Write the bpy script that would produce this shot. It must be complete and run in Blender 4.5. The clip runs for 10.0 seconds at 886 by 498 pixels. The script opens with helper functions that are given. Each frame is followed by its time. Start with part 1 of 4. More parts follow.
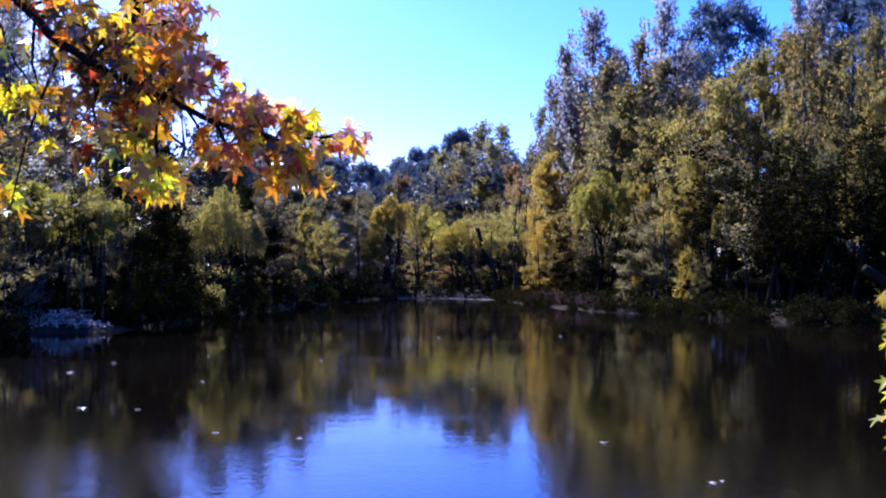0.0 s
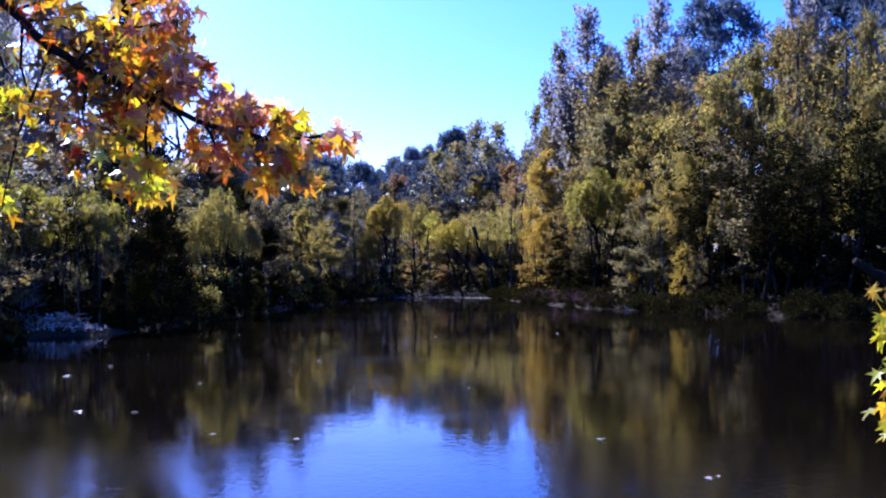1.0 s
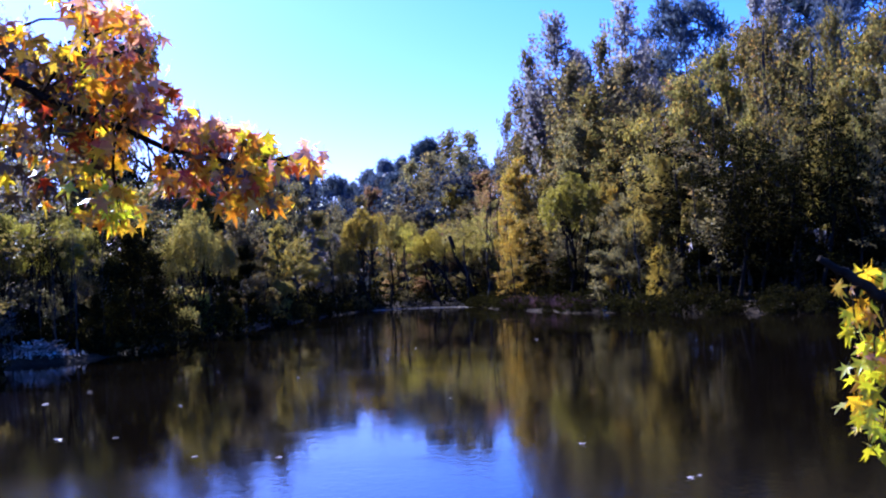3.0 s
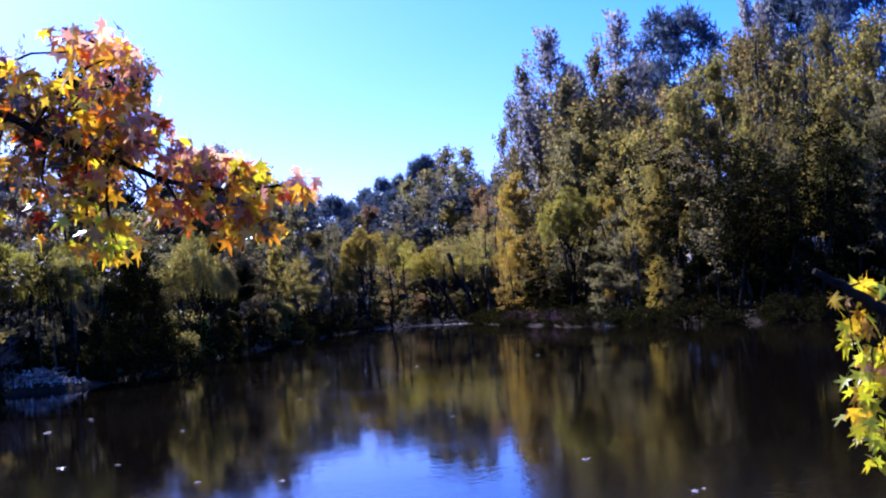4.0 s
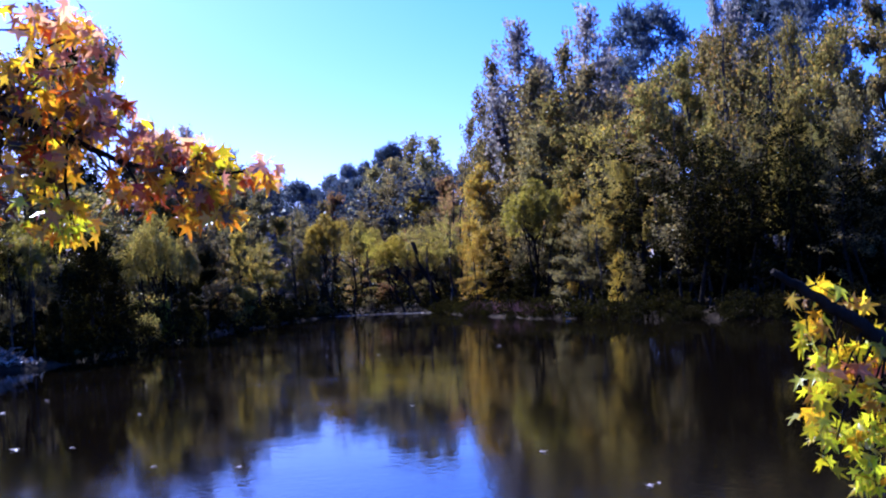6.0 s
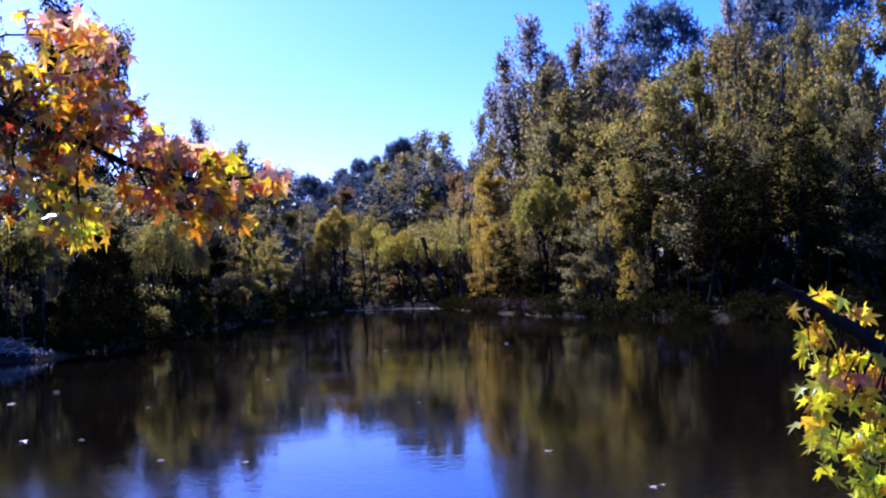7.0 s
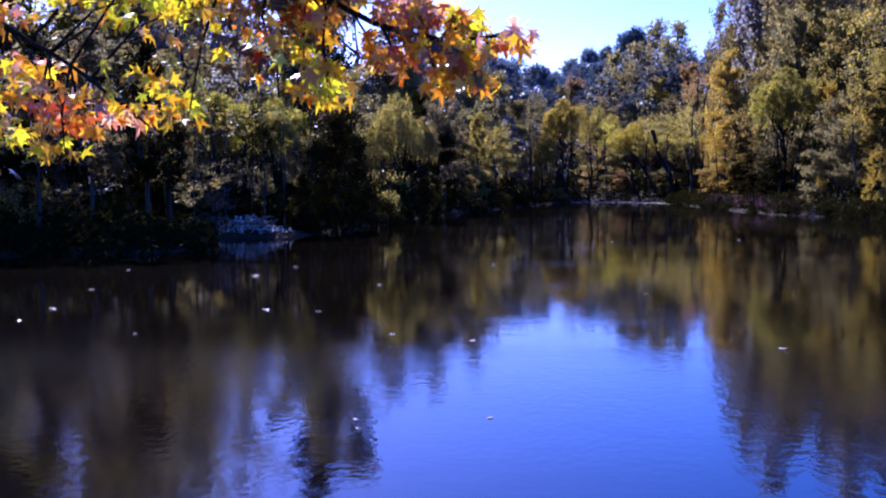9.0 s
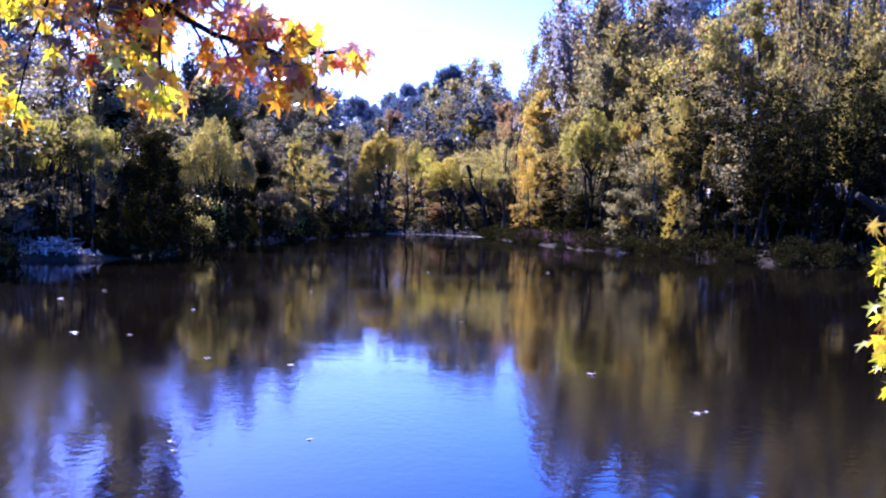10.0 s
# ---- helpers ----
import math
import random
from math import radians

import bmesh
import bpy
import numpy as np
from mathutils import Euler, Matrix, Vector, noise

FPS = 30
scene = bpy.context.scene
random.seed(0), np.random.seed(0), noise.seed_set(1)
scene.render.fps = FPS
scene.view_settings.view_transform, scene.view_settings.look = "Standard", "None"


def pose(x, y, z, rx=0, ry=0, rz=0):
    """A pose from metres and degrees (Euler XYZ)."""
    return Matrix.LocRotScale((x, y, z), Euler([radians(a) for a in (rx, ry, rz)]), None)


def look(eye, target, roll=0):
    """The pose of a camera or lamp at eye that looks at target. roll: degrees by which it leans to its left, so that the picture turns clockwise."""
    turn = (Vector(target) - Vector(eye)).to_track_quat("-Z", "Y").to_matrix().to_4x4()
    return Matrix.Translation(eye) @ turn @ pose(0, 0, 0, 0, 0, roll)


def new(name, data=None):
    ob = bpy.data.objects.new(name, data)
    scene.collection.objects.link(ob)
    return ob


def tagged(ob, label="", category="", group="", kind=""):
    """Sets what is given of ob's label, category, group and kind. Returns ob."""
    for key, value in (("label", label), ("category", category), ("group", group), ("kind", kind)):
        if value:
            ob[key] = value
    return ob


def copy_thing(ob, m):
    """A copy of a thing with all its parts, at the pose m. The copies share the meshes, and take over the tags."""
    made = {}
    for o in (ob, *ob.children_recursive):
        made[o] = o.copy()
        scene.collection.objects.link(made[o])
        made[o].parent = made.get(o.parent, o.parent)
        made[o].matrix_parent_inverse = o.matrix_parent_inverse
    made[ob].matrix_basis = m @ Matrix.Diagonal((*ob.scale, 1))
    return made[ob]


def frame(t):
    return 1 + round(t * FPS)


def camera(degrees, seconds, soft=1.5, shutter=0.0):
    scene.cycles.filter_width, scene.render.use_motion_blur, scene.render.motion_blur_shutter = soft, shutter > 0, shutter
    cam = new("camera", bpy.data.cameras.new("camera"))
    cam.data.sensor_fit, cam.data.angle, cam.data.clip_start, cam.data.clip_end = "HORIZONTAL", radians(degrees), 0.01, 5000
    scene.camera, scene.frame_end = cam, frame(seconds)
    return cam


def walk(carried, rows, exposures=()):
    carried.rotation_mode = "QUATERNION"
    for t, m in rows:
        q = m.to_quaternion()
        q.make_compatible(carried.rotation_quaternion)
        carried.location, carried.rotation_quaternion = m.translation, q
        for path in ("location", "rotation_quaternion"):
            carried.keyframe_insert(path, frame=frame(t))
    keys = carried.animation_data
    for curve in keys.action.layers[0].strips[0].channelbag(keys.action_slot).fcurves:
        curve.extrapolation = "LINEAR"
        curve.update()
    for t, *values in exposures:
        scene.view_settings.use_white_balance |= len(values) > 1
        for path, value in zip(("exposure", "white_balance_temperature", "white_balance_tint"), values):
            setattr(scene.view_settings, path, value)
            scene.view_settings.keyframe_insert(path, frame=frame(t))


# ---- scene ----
cam = camera(44.8, 10.0, soft=2.1)
PATH = [
    (0, (0.003, 0.014, 1.998), (0.003, 2.014, 2.037), -0.0),
    (0.5, (0.013, 0.012, 1.998), (0.021, 2.012, 2.038), -0.1),
    (1, (0.027, 0.006, 1.995), (0.033, 2.006, 2.032), -0.7),
    (1.5, (0.028, -0.005, 2.006), (0.093, 1.994, 2.014), -2.0),
    (2, (0.049, -0.002, 2.003), (0.117, 1.997, 2.016), -2.7),
    (2.5, (0.058, -0.014, 2.008), (0.151, 1.983, 2.051), -2.6),
    (2.7, (0.054, -0.028, 2.007), (0.121, 1.971, 2.056), -2.6),
    (3.8, (0.067, -0.044, 2.039), (0.111, 1.954, 2.117), -4.0),
    (4, (0.073, -0.044, 2.036), (0.126, 1.954, 2.121), -4.6),
    (4.5, (0.081, -0.043, 2.022), (0.141, 1.954, 2.102), -4.1),
    (5, (0.079, -0.028, 2.052), (0.154, 1.969, 2.112), -3.5),
    (5.5, (0.079, -0.019, 2.043), (0.191, 1.976, 2.115), -3.4),
    (5.7, (0.08, -0.022, 2.043), (0.197, 1.973, 2.11), -3.29),
    (6.8, (0.099, -0.088, 2.075), (0.203, 1.908, 2.13), -2.63),
    (7, (0.102, -0.092, 2.09), (0.201, 1.905, 2.142), -2.4),
    (7.5, (0.106, -0.084, 2.123), (0.148, 1.916, 2.165), -1.9),
    (8, (0.069, -0.12, 2.098), (-0.01, 1.878, 2.139), -2.4),
    (8.2, (0.022, -0.121, 2.08), (-0.178, 1.869, 2.104), -2.2),
    (8.3, (0.018, -0.107, 2.071), (-0.252, 1.875, 2.073), -2.1),
    (8.5, (0.028, -0.039, 2.039), (-0.377, 1.918, 1.965), -1.9),
    (8.7, (0.013, 0.023, 1.994), (-0.367, 1.983, 1.87), -2.5),
    (9, (0.022, 0.058, 1.987), (-0.298, 2.028, 1.851), -0.7),
    (9.5, (-0.02, 0.049, 1.958), (-0.135, 2.041, 1.827), 1.6),
    (10, (-0.039, -0.042, 1.919), (-0.017, 1.957, 1.842), 1.1),
]
EXPOSURES = [(0.0, 1.45, 4810, 19), (2.5, 1.45, 4810, 19), (4.0, 1.3, 4830, 19), (5.5, 1.3, 4830, 19), (7.5, 1.26, 4850, 21), (9.0, 1.45, 4920, 28), (9.5, 1.95, 4820, 32), (10.0, 2.25, 4820, 32)]
walk(cam, [(t, look(eye, goal, lean)) for t, eye, goal, lean in PATH], EXPOSURES)

# ---- world, sun ----
SUN_ELEVATION, SUN_BEARING = 43.0, -40.0   # degrees; the bearing runs clockwise from +y
world = bpy.data.worlds.new("sky")
scene.world = world
world.use_nodes = True
wn, wl = world.node_tree.nodes, world.node_tree.links
sky = wn.new("ShaderNodeTexSky")
sky.sky_type = "NISHITA"
sky.sun_disc = False
sky.sun_elevation, sky.sun_rotation = radians(SUN_ELEVATION), radians(SUN_BEARING)
sky.air_density, sky.dust_density, sky.ozone_density = 1.0, 1.5, 1.8
vivid = wn.new("ShaderNodeHueSaturation")
vivid.inputs["Saturation"].default_value = 1.58
wl.new(sky.outputs[0], vivid.inputs["Color"])
tinge = wn.new("ShaderNodeVectorMath")
tinge.operation = "MULTIPLY"
tinge.inputs[1].default_value = (1.0, 0.95, 1.8)   # the deep blue of clear autumn air
wl.new(vivid.outputs[0], tinge.inputs[0])
wl.new(tinge.outputs[0], wn["Background"].inputs["Color"])
wn["Background"].inputs["Strength"].default_value = 0.085

sun = new("sun", bpy.data.lights.new("sun", "SUN"))
sun.data.energy, sun.data.angle, sun.data.color = 5.0, radians(0.5), (1.0, 0.93, 0.82)
_e, _b = radians(SUN_ELEVATION), radians(SUN_BEARING)
TO_SUN = Vector((math.sin(_b) * math.cos(_e), math.cos(_b) * math.cos(_e), math.sin(_e)))
sun.matrix_world = look(TO_SUN * 60, (0, 0, 0))


# ---- materials ----
class Nodes:
    """A material's node tree, with short ways to add and link nodes."""

    def __init__(self, name):
        self.mat = bpy.data.materials.new(name)
        self.mat.use_nodes = True
        self.nodes, self.links = self.mat.node_tree.nodes, self.mat.node_tree.links
        self.bsdf = self.nodes["Principled BSDF"]
        self.out = self.nodes["Material Output"]

    def add(self, kind, settings=None, **wires):
        node = self.nodes.new("ShaderNode" + kind)
        for key, value in (settings or {}).items():
            node.inputs[key].default_value = value
        for key, socket in wires.items():
            self.links.new(socket, node.inputs[key.replace("_", " ")])
        return node

    def put(self, socket, name):
        self.links.new(socket, self.bsdf.inputs[name])

    def ramp(self, fac, stops):
        node = self.nodes.new("ShaderNodeValToRGB")
        ends = node.color_ramp.elements
        while len(ends) < len(stops):
            ends.new(0.5)
        for end, (at, colour) in zip(ends, stops):
            end.position, end.color = at, (*colour, 1)
        self.links.new(fac, node.inputs[0])
        return node.outputs[0]

    def noise(self, scale, detail=4.0, rough=0.55, coords="Object", stretch=None):
        where = self.nodes.new("ShaderNodeTexCoord").outputs[coords]
        if stretch:
            where = self.add("Mapping", {"Scale": stretch}, Vector=where).outputs[0]
        return self.add("TexNoise", {"Scale": scale, "Detail": detail, "Roughness": rough}, Vector=where).outputs["Fac"]

    def bump(self, height, strength, distance):
        node = self.add("Bump", {"Strength": strength, "Distance": distance}, Height=height)
        self.put(node.outputs[0], "Normal")
        return node


def leaf_material(name, dark, light, odd, through_share=0.5, gloss=0.42, per_object=0.25, shine=0.07):
    """Leaves: each card has its own tone between dark and light, a few are odd, and light passes through them."""
    m = Nodes(name)
    island = m.nodes.new("ShaderNodeNewGeometry").outputs["Random Per Island"]
    tone = m.ramp(island, [(0.0, dark), (0.86, light), (0.9, odd), (1.0, odd)])
    info = m.nodes.new("ShaderNodeObjectInfo").outputs["Random"]
    spread = m.add("MapRange", {"To Min": 1 - per_object, "To Max": 1 + per_object}, Value=info).outputs[0]
    patch = m.add("MapRange", {"From Min": 0.3, "From Max": 0.7, "To Min": 0.75, "To Max": 1.25}, Value=m.noise(0.45, 2)).outputs[0]
    value = m.add("Math", Value=spread)
    value.operation = "MULTIPLY"
    m.links.new(patch, value.inputs[1])
    hue = m.add("MapRange", {"To Min": 0.483, "To Max": 0.507}, Value=info).outputs[0]
    colour = m.add("HueSaturation", Color=tone, Hue=hue, Value=value.outputs[0]).outputs[0]
    m.put(m.add("HueSaturation", {"Saturation": 1.0, "Value": 0.46}, Color=colour).outputs[0], "Base Color")
    m.bsdf.inputs["Roughness"].default_value = gloss
    m.bsdf.inputs["Specular IOR Level"].default_value = shine
    glow = m.add("HueSaturation", {"Saturation": 1.14, "Value": 1.7}, Color=colour).outputs[0]
    thin = m.add("BsdfTranslucent", Color=glow).outputs[0]
    mix = m.add("MixShader", {0: through_share})
    m.links.new(m.bsdf.outputs[0], mix.inputs[1])
    m.links.new(thin, mix.inputs[2])
    m.links.new(mix.outputs[0], m.out.inputs["Surface"])
    return m.mat


FOLIAGE = {
    "grey_green": leaf_material("grey_green_leaves", (0.060, 0.054, 0.026), (0.185, 0.154, 0.072), (0.315, 0.226, 0.084)),
    "olive": leaf_material("olive_leaves", (0.074, 0.070, 0.024), (0.210, 0.168, 0.056), (0.334, 0.222, 0.070)),
    "olive_gold": leaf_material("yellowing_leaves", (0.104, 0.088, 0.028), (0.285, 0.215, 0.066), (0.40, 0.26, 0.065)),
    "gold": leaf_material("golden_leaves", (0.185, 0.140, 0.034), (0.42, 0.31, 0.080), (0.43, 0.24, 0.055)),
    "amber": leaf_material("amber_leaves", (0.16, 0.115, 0.035), (0.34, 0.21, 0.055), (0.14, 0.13, 0.04)),
    "russet": leaf_material("russet_leaves", (0.144, 0.093, 0.044), (0.289, 0.161, 0.080), (0.158, 0.148, 0.044)),
    # Pale leaves, greyed further to imitate the glare veiling the tree tops.
    "pale": leaf_material("glare_greyed_leaves", (0.130, 0.125, 0.114), (0.300, 0.275, 0.255), (0.27, 0.21, 0.165), 0.58),
    # Near-black green: the deep shade along the banks is put into this colour.
    "dark": leaf_material("shade_dark_green_leaves", (0.010, 0.010, 0.004), (0.026, 0.023, 0.007), (0.06, 0.048, 0.017), 0.16, 0.9, shine=0.0),
    # Needle green pushed to blue: haze over the far trees, put into colour.
    "pine": leaf_material("hazed_pine_needles", (0.057, 0.076, 0.096), (0.128, 0.151, 0.195), (0.149, 0.149, 0.136), 0.3),
    # The grey-blue lean of these colours is distance haze, painted on.
    "far_woods": leaf_material("haze_tinted_far_leaves", (0.030, 0.035, 0.041), (0.066, 0.072, 0.082), (0.10, 0.09, 0.07), 0.3),
    "willow": leaf_material("willow_leaves", (0.173, 0.183, 0.045), (0.322, 0.316, 0.084), (0.334, 0.322, 0.067), 0.45),
    # Yellow-green of its own, brightened partly to make up for shade on the leaves.
    "lime": leaf_material("shade_lifted_willow_leaves", (0.169, 0.163, 0.035), (0.319, 0.286, 0.064), (0.328, 0.278, 0.068), 0.5),
    "far_willow": leaf_material("dull_willow_leaves", (0.208, 0.179, 0.040), (0.414, 0.335, 0.078), (0.438, 0.319, 0.081), 0.45),
    "olive_w": leaf_material("fading_willow_leaves", (0.160, 0.137, 0.040), (0.321, 0.253, 0.073), (0.405, 0.285, 0.082), 0.4),
    "red_stem": leaf_material("reddish_stems", (0.09, 0.050, 0.050), (0.22, 0.120, 0.120), (0.30, 0.20, 0.17), 0.1, 0.8, shine=0.03),
}


def bark_material(name, dark, light, shine=0.1):
    m = Nodes(name)
    grain = m.noise(7.0, 6, 0.65, stretch=(3.0, 3.0, 0.5))
    m.put(m.ramp(grain, [(0.3, dark), (0.7, light)]), "Base Color")
    m.bsdf.inputs["Roughness"].default_value = 0.9
    m.bsdf.inputs["Specular IOR Level"].default_value = shine
    m.bump(grain, 0.7, 0.03)
    return m.mat


BARK = bark_material("grey_brown_bark", (0.022, 0.018, 0.015), (0.075, 0.062, 0.050))
DARK_BARK = bark_material("dark_brown_bark", (0.009, 0.007, 0.005), (0.028, 0.021, 0.015), 0.03)
PALE_BARK = bark_material("bleached_bark", (0.07, 0.058, 0.048), (0.20, 0.165, 0.14))


def water_material():
    m = Nodes("pond_water")
    murk = m.ramp(m.noise(0.12, 3), [(0.3, (0.0018, 0.0012, 0.0008)), (0.7, (0.0034, 0.0023, 0.0015))])
    m.put(murk, "Base Color")
    m.bsdf.inputs["Roughness"].default_value = 0.04
    m.bsdf.inputs["IOR"].default_value = 1.26
    swell = m.noise(2.2, 2, 0.5, stretch=(1.0, 1.3, 1.0))
    ripple = m.noise(12.0, 2, 0.5, stretch=(1.0, 0.7, 1.0))
    breeze = m.add("MapRange", {"From Min": 0.46, "From Max": 0.66, "To Min": 0.2, "To Max": 1.0},
                   Value=m.noise(0.16, 3, 0.6, stretch=(0.16, 1.0, 1.0))).outputs[0]
    # a light breeze ruffles the nearer water, most of all in one patch that ends in a line
    where = m.add("SeparateXYZ", Vector=m.nodes.new("ShaderNodeTexCoord").outputs["Object"])
    wander = m.add("MapRange", {"From Min": 0.3, "From Max": 0.7, "To Min": -3.0, "To Max": 3.0}, Value=m.noise(0.22, 3, 0.6, stretch=(0.4, 1.0, 1.0))).outputs[0]
    shifted = m.add("Math", Value=where.outputs["Y"])
    m.links.new(wander, shifted.inputs[1])
    near = m.add("MapRange", {"From Min": 24.0, "From Max": 10.0, "To Min": 0.0, "To Max": 0.16}, Value=shifted.outputs[0]).outputs[0]
    fray = m.add("MapRange", {"From Min": 0.3, "From Max": 0.7, "To Min": -0.5, "To Max": 0.5}, Value=m.noise(0.9, 3, 0.6, stretch=(0.5, 1.0, 1.0))).outputs[0]
    edge = m.add("Math", Value=where.outputs["Y"])
    m.links.new(fray, edge.inputs[1])
    front = m.add("MapRange", {"From Min": 14.6, "From Max": 13.9, "To Min": 0.0, "To Max": 0.4}, Value=edge.outputs[0]).outputs[0]
    flank = m.add("MapRange", {"From Min": -2.2, "From Max": -4.6, "To Min": 0.0, "To Max": 1.0}, Value=where.outputs["X"]).outputs[0]
    patch = m.add("Math", Value=front)
    patch.operation = "MULTIPLY"
    m.links.new(flank, patch.inputs[1])
    gust = m.add("Math", Value=breeze)
    m.links.new(near, gust.inputs[1])
    both = m.add("Math", Value=gust.outputs[0])
    m.links.new(patch.outputs[0], both.inputs[1])
    breeze = both.outputs[0]
    gloss = m.add("MapRange", {"From Min": 0.2, "From Max": 1.15, "To Min": 0.032, "To Max": 0.105}, Value=breeze).outputs[0]
    m.put(gloss, "Roughness")
    rough = m.add("Math", Value=ripple)
    rough.operation = "MULTIPLY"
    m.links.new(breeze, rough.inputs[1])
    slow = m.add("Bump", {"Strength": 1.0, "Distance": 0.0012}, Height=swell)
    fine = m.add("Bump", {"Strength": 1.0, "Distance": 0.0026}, Height=rough.outputs[0], Normal=slow.outputs[0])
    m.put(fine.outputs[0], "Normal")
    return m.mat


def ground_material():
    m = Nodes("leaf_strewn_earth")
    fine = m.noise(9.0, 6, 0.7)
    m.put(m.ramp(fine, [(0.3, (0.010, 0.008, 0.005)), (0.5, (0.026, 0.018, 0.011)), (0.62, (0.058, 0.036, 0.019)), (0.75, (0.024, 0.024, 0.011))]), "Base Color")
    m.bsdf.inputs["Roughness"].default_value = 0.95
    m.bsdf.inputs["Specular IOR Level"].default_value = 0.08
    m.bump(m.noise(5.0, 5, 0.7), 0.8, 0.08)
    return m.mat


def star_leaf_material(name, main, edge, vein, through_share=0.5):
    """Large autumn leaves: mottled from main towards edge, each leaf a little different."""
    m = Nodes(name)
    info = m.nodes.new("ShaderNodeObjectInfo").outputs["Random"]
    island = m.nodes.new("ShaderNodeNewGeometry").outputs["Random Per Island"]
    both = m.add("Math", Value=info)
    m.links.new(island, both.inputs[1])
    info = m.add("Math", Value=both.outputs[0])
    info.operation = "FRACT"
    info = info.outputs[0]
    mottle = m.noise(16.0, 4, 0.6)
    base = m.ramp(mottle, [(0.30, main), (0.56, edge), (0.78, vein)])
    hue = m.add("MapRange", {"To Min": 0.478, "To Max": 0.522}, Value=info).outputs[0]
    value = m.add("MapRange", {"To Min": 0.5, "To Max": 1.25}, Value=info).outputs[0]
    colour = m.add("HueSaturation", Color=base, Hue=hue, Value=value).outputs[0]
    m.put(colour, "Base Color")
    m.bsdf.inputs["Roughness"].default_value = 0.32
    m.bump(m.noise(60.0, 3), 0.15, 0.002)
    glow = m.add("HueSaturation", {"Saturation": 1.08, "Value": 1.75}, Color=colour).outputs[0]
    thin = m.add("BsdfTranslucent", Color=glow).outputs[0]
    mix = m.add("MixShader", {0: through_share})
    m.links.new(m.bsdf.outputs[0], mix.inputs[1])
    m.links.new(thin, mix.inputs[2])
    m.links.new(mix.outputs[0], m.out.inputs["Surface"])
    return m.mat


STAR = {
    "green": star_leaf_material("yellow_green_star_leaf", (0.33, 0.35, 0.018), (0.50, 0.44, 0.02), (0.55, 0.42, 0.025)),
    "yellow": star_leaf_material("yellow_star_leaf", (0.52, 0.36, 0.02), (0.55, 0.30, 0.02), (0.40, 0.36, 0.03)),
    "orange": star_leaf_material("orange_star_leaf", (0.55, 0.19, 0.02), (0.55, 0.28, 0.03), (0.42, 0.09, 0.02)),
    "red": star_leaf_material("red_star_leaf", (0.45, 0.07, 0.025), (0.50, 0.15, 0.03), (0.30, 0.05, 0.03)),
    "pink": star_leaf_material("pink_star_leaf", (0.53, 0.22, 0.14), (0.56, 0.30, 0.16), (0.44, 0.13, 0.09)),
    # Dry bleached litter, coloured lighter still as though sun fell on it.
    "litter": star_leaf_material("sunlit_bleached_litter", (0.30, 0.22, 0.17), (0.52, 0.42, 0.34), (0.16, 0.11, 0.08), 0.1),
    # Brown leaves, darkened so that inner crown leaves carry shade in their colour.
    "brown": star_leaf_material("shade_brown_star_leaf", (0.055, 0.030, 0.010), (0.11, 0.060, 0.014), (0.05, 0.024, 0.010), 0.3),
    "olive": star_leaf_material("olive_star_leaf", (0.10, 0.10, 0.012), (0.17, 0.15, 0.015), (0.12, 0.09, 0.015), 0.4),
    "pale": star_leaf_material("pale_dry_leaf", (0.40, 0.33, 0.25), (0.50, 0.42, 0.33), (0.30, 0.22, 0.15), 0.1),
}
WATER, EARTH = water_material(), ground_material()


# ---- mesh helpers ----
def cards(verts):
    """A mesh of loose leaves from an array of shape (n, corners, 3)."""
    n, k = verts.shape[:2]
    me = bpy.data.meshes.new("cards")
    me.vertices.add(n * k)
    me.vertices.foreach_set("co", np.ascontiguousarray(verts, dtype=np.float32).ravel())
    me.loops.add(n * k)
    me.loops.foreach_set("vertex_index", np.arange(n * k, dtype=np.int32))
    me.polygons.add(n)
    me.polygons.foreach_set("loop_start", np.arange(0, n * k, k, dtype=np.int32))
    me.update(calc_edges=True)
    return me


def unit(a):
    return a / np.maximum(np.linalg.norm(a, axis=-1, keepdims=True), 1e-6)


def leaf_quads(rng, at, way, length, width, fold=0.18):
    """Folded diamond leaves that start at `at` and point along `way`, with random roll and size."""
    n = len(at)
    a = unit(way)
    b = unit(np.cross(a, rng.normal(size=(n, 3))))
    up = np.cross(a, b)
    size = rng.uniform(0.65, 1.25, (n, 1))
    L, W = length * size, width * size
    side = at + a * L * 0.45 + up * W * fold
    return np.stack([at, side + b * W * 0.5, at + a * L, side - b * W * 0.5], axis=1)


def far_leaves(rng, at, way, length, width):
    """Small pointed leaves for crowns seen from afar."""
    n = len(at)
    a = unit(way)
    b = unit(np.cross(a, rng.normal(size=(n, 3))))
    size = rng.uniform(0.6, 1.3, (n, 1))
    L, W = length * size, width * size
    foot = at + a * L * rng.uniform(0.0, 0.25, (n, 1))
    return np.stack([foot - b * W * 0.5, foot + b * W * 0.5, at + a * L], axis=1)


def tube(bm, points, radii, sides=7):
    """A tapering tube through the points."""
    rings = []
    pts = [Vector(p) for p in points]
    for i, p in enumerate(pts):
        ahead = (pts[min(i + 1, len(pts) - 1)] - pts[max(i - 1, 0)]).normalized()
        turn = ahead.to_track_quat("Z", "Y")
        rings.append([bm.verts.new(p + turn @ Vector((math.cos(k * math.tau / sides), math.sin(k * math.tau / sides), 0)) * radii[i]) for k in range(sides)])
    for lower, upper in zip(rings, rings[1:]):
        for k in range(sides):
            bm.faces.new((lower[k], lower[(k + 1) % sides], upper[(k + 1) % sides], upper[k])).smooth = True
    bm.faces.new(reversed(rings[0]))
    bm.faces.new(rings[-1])


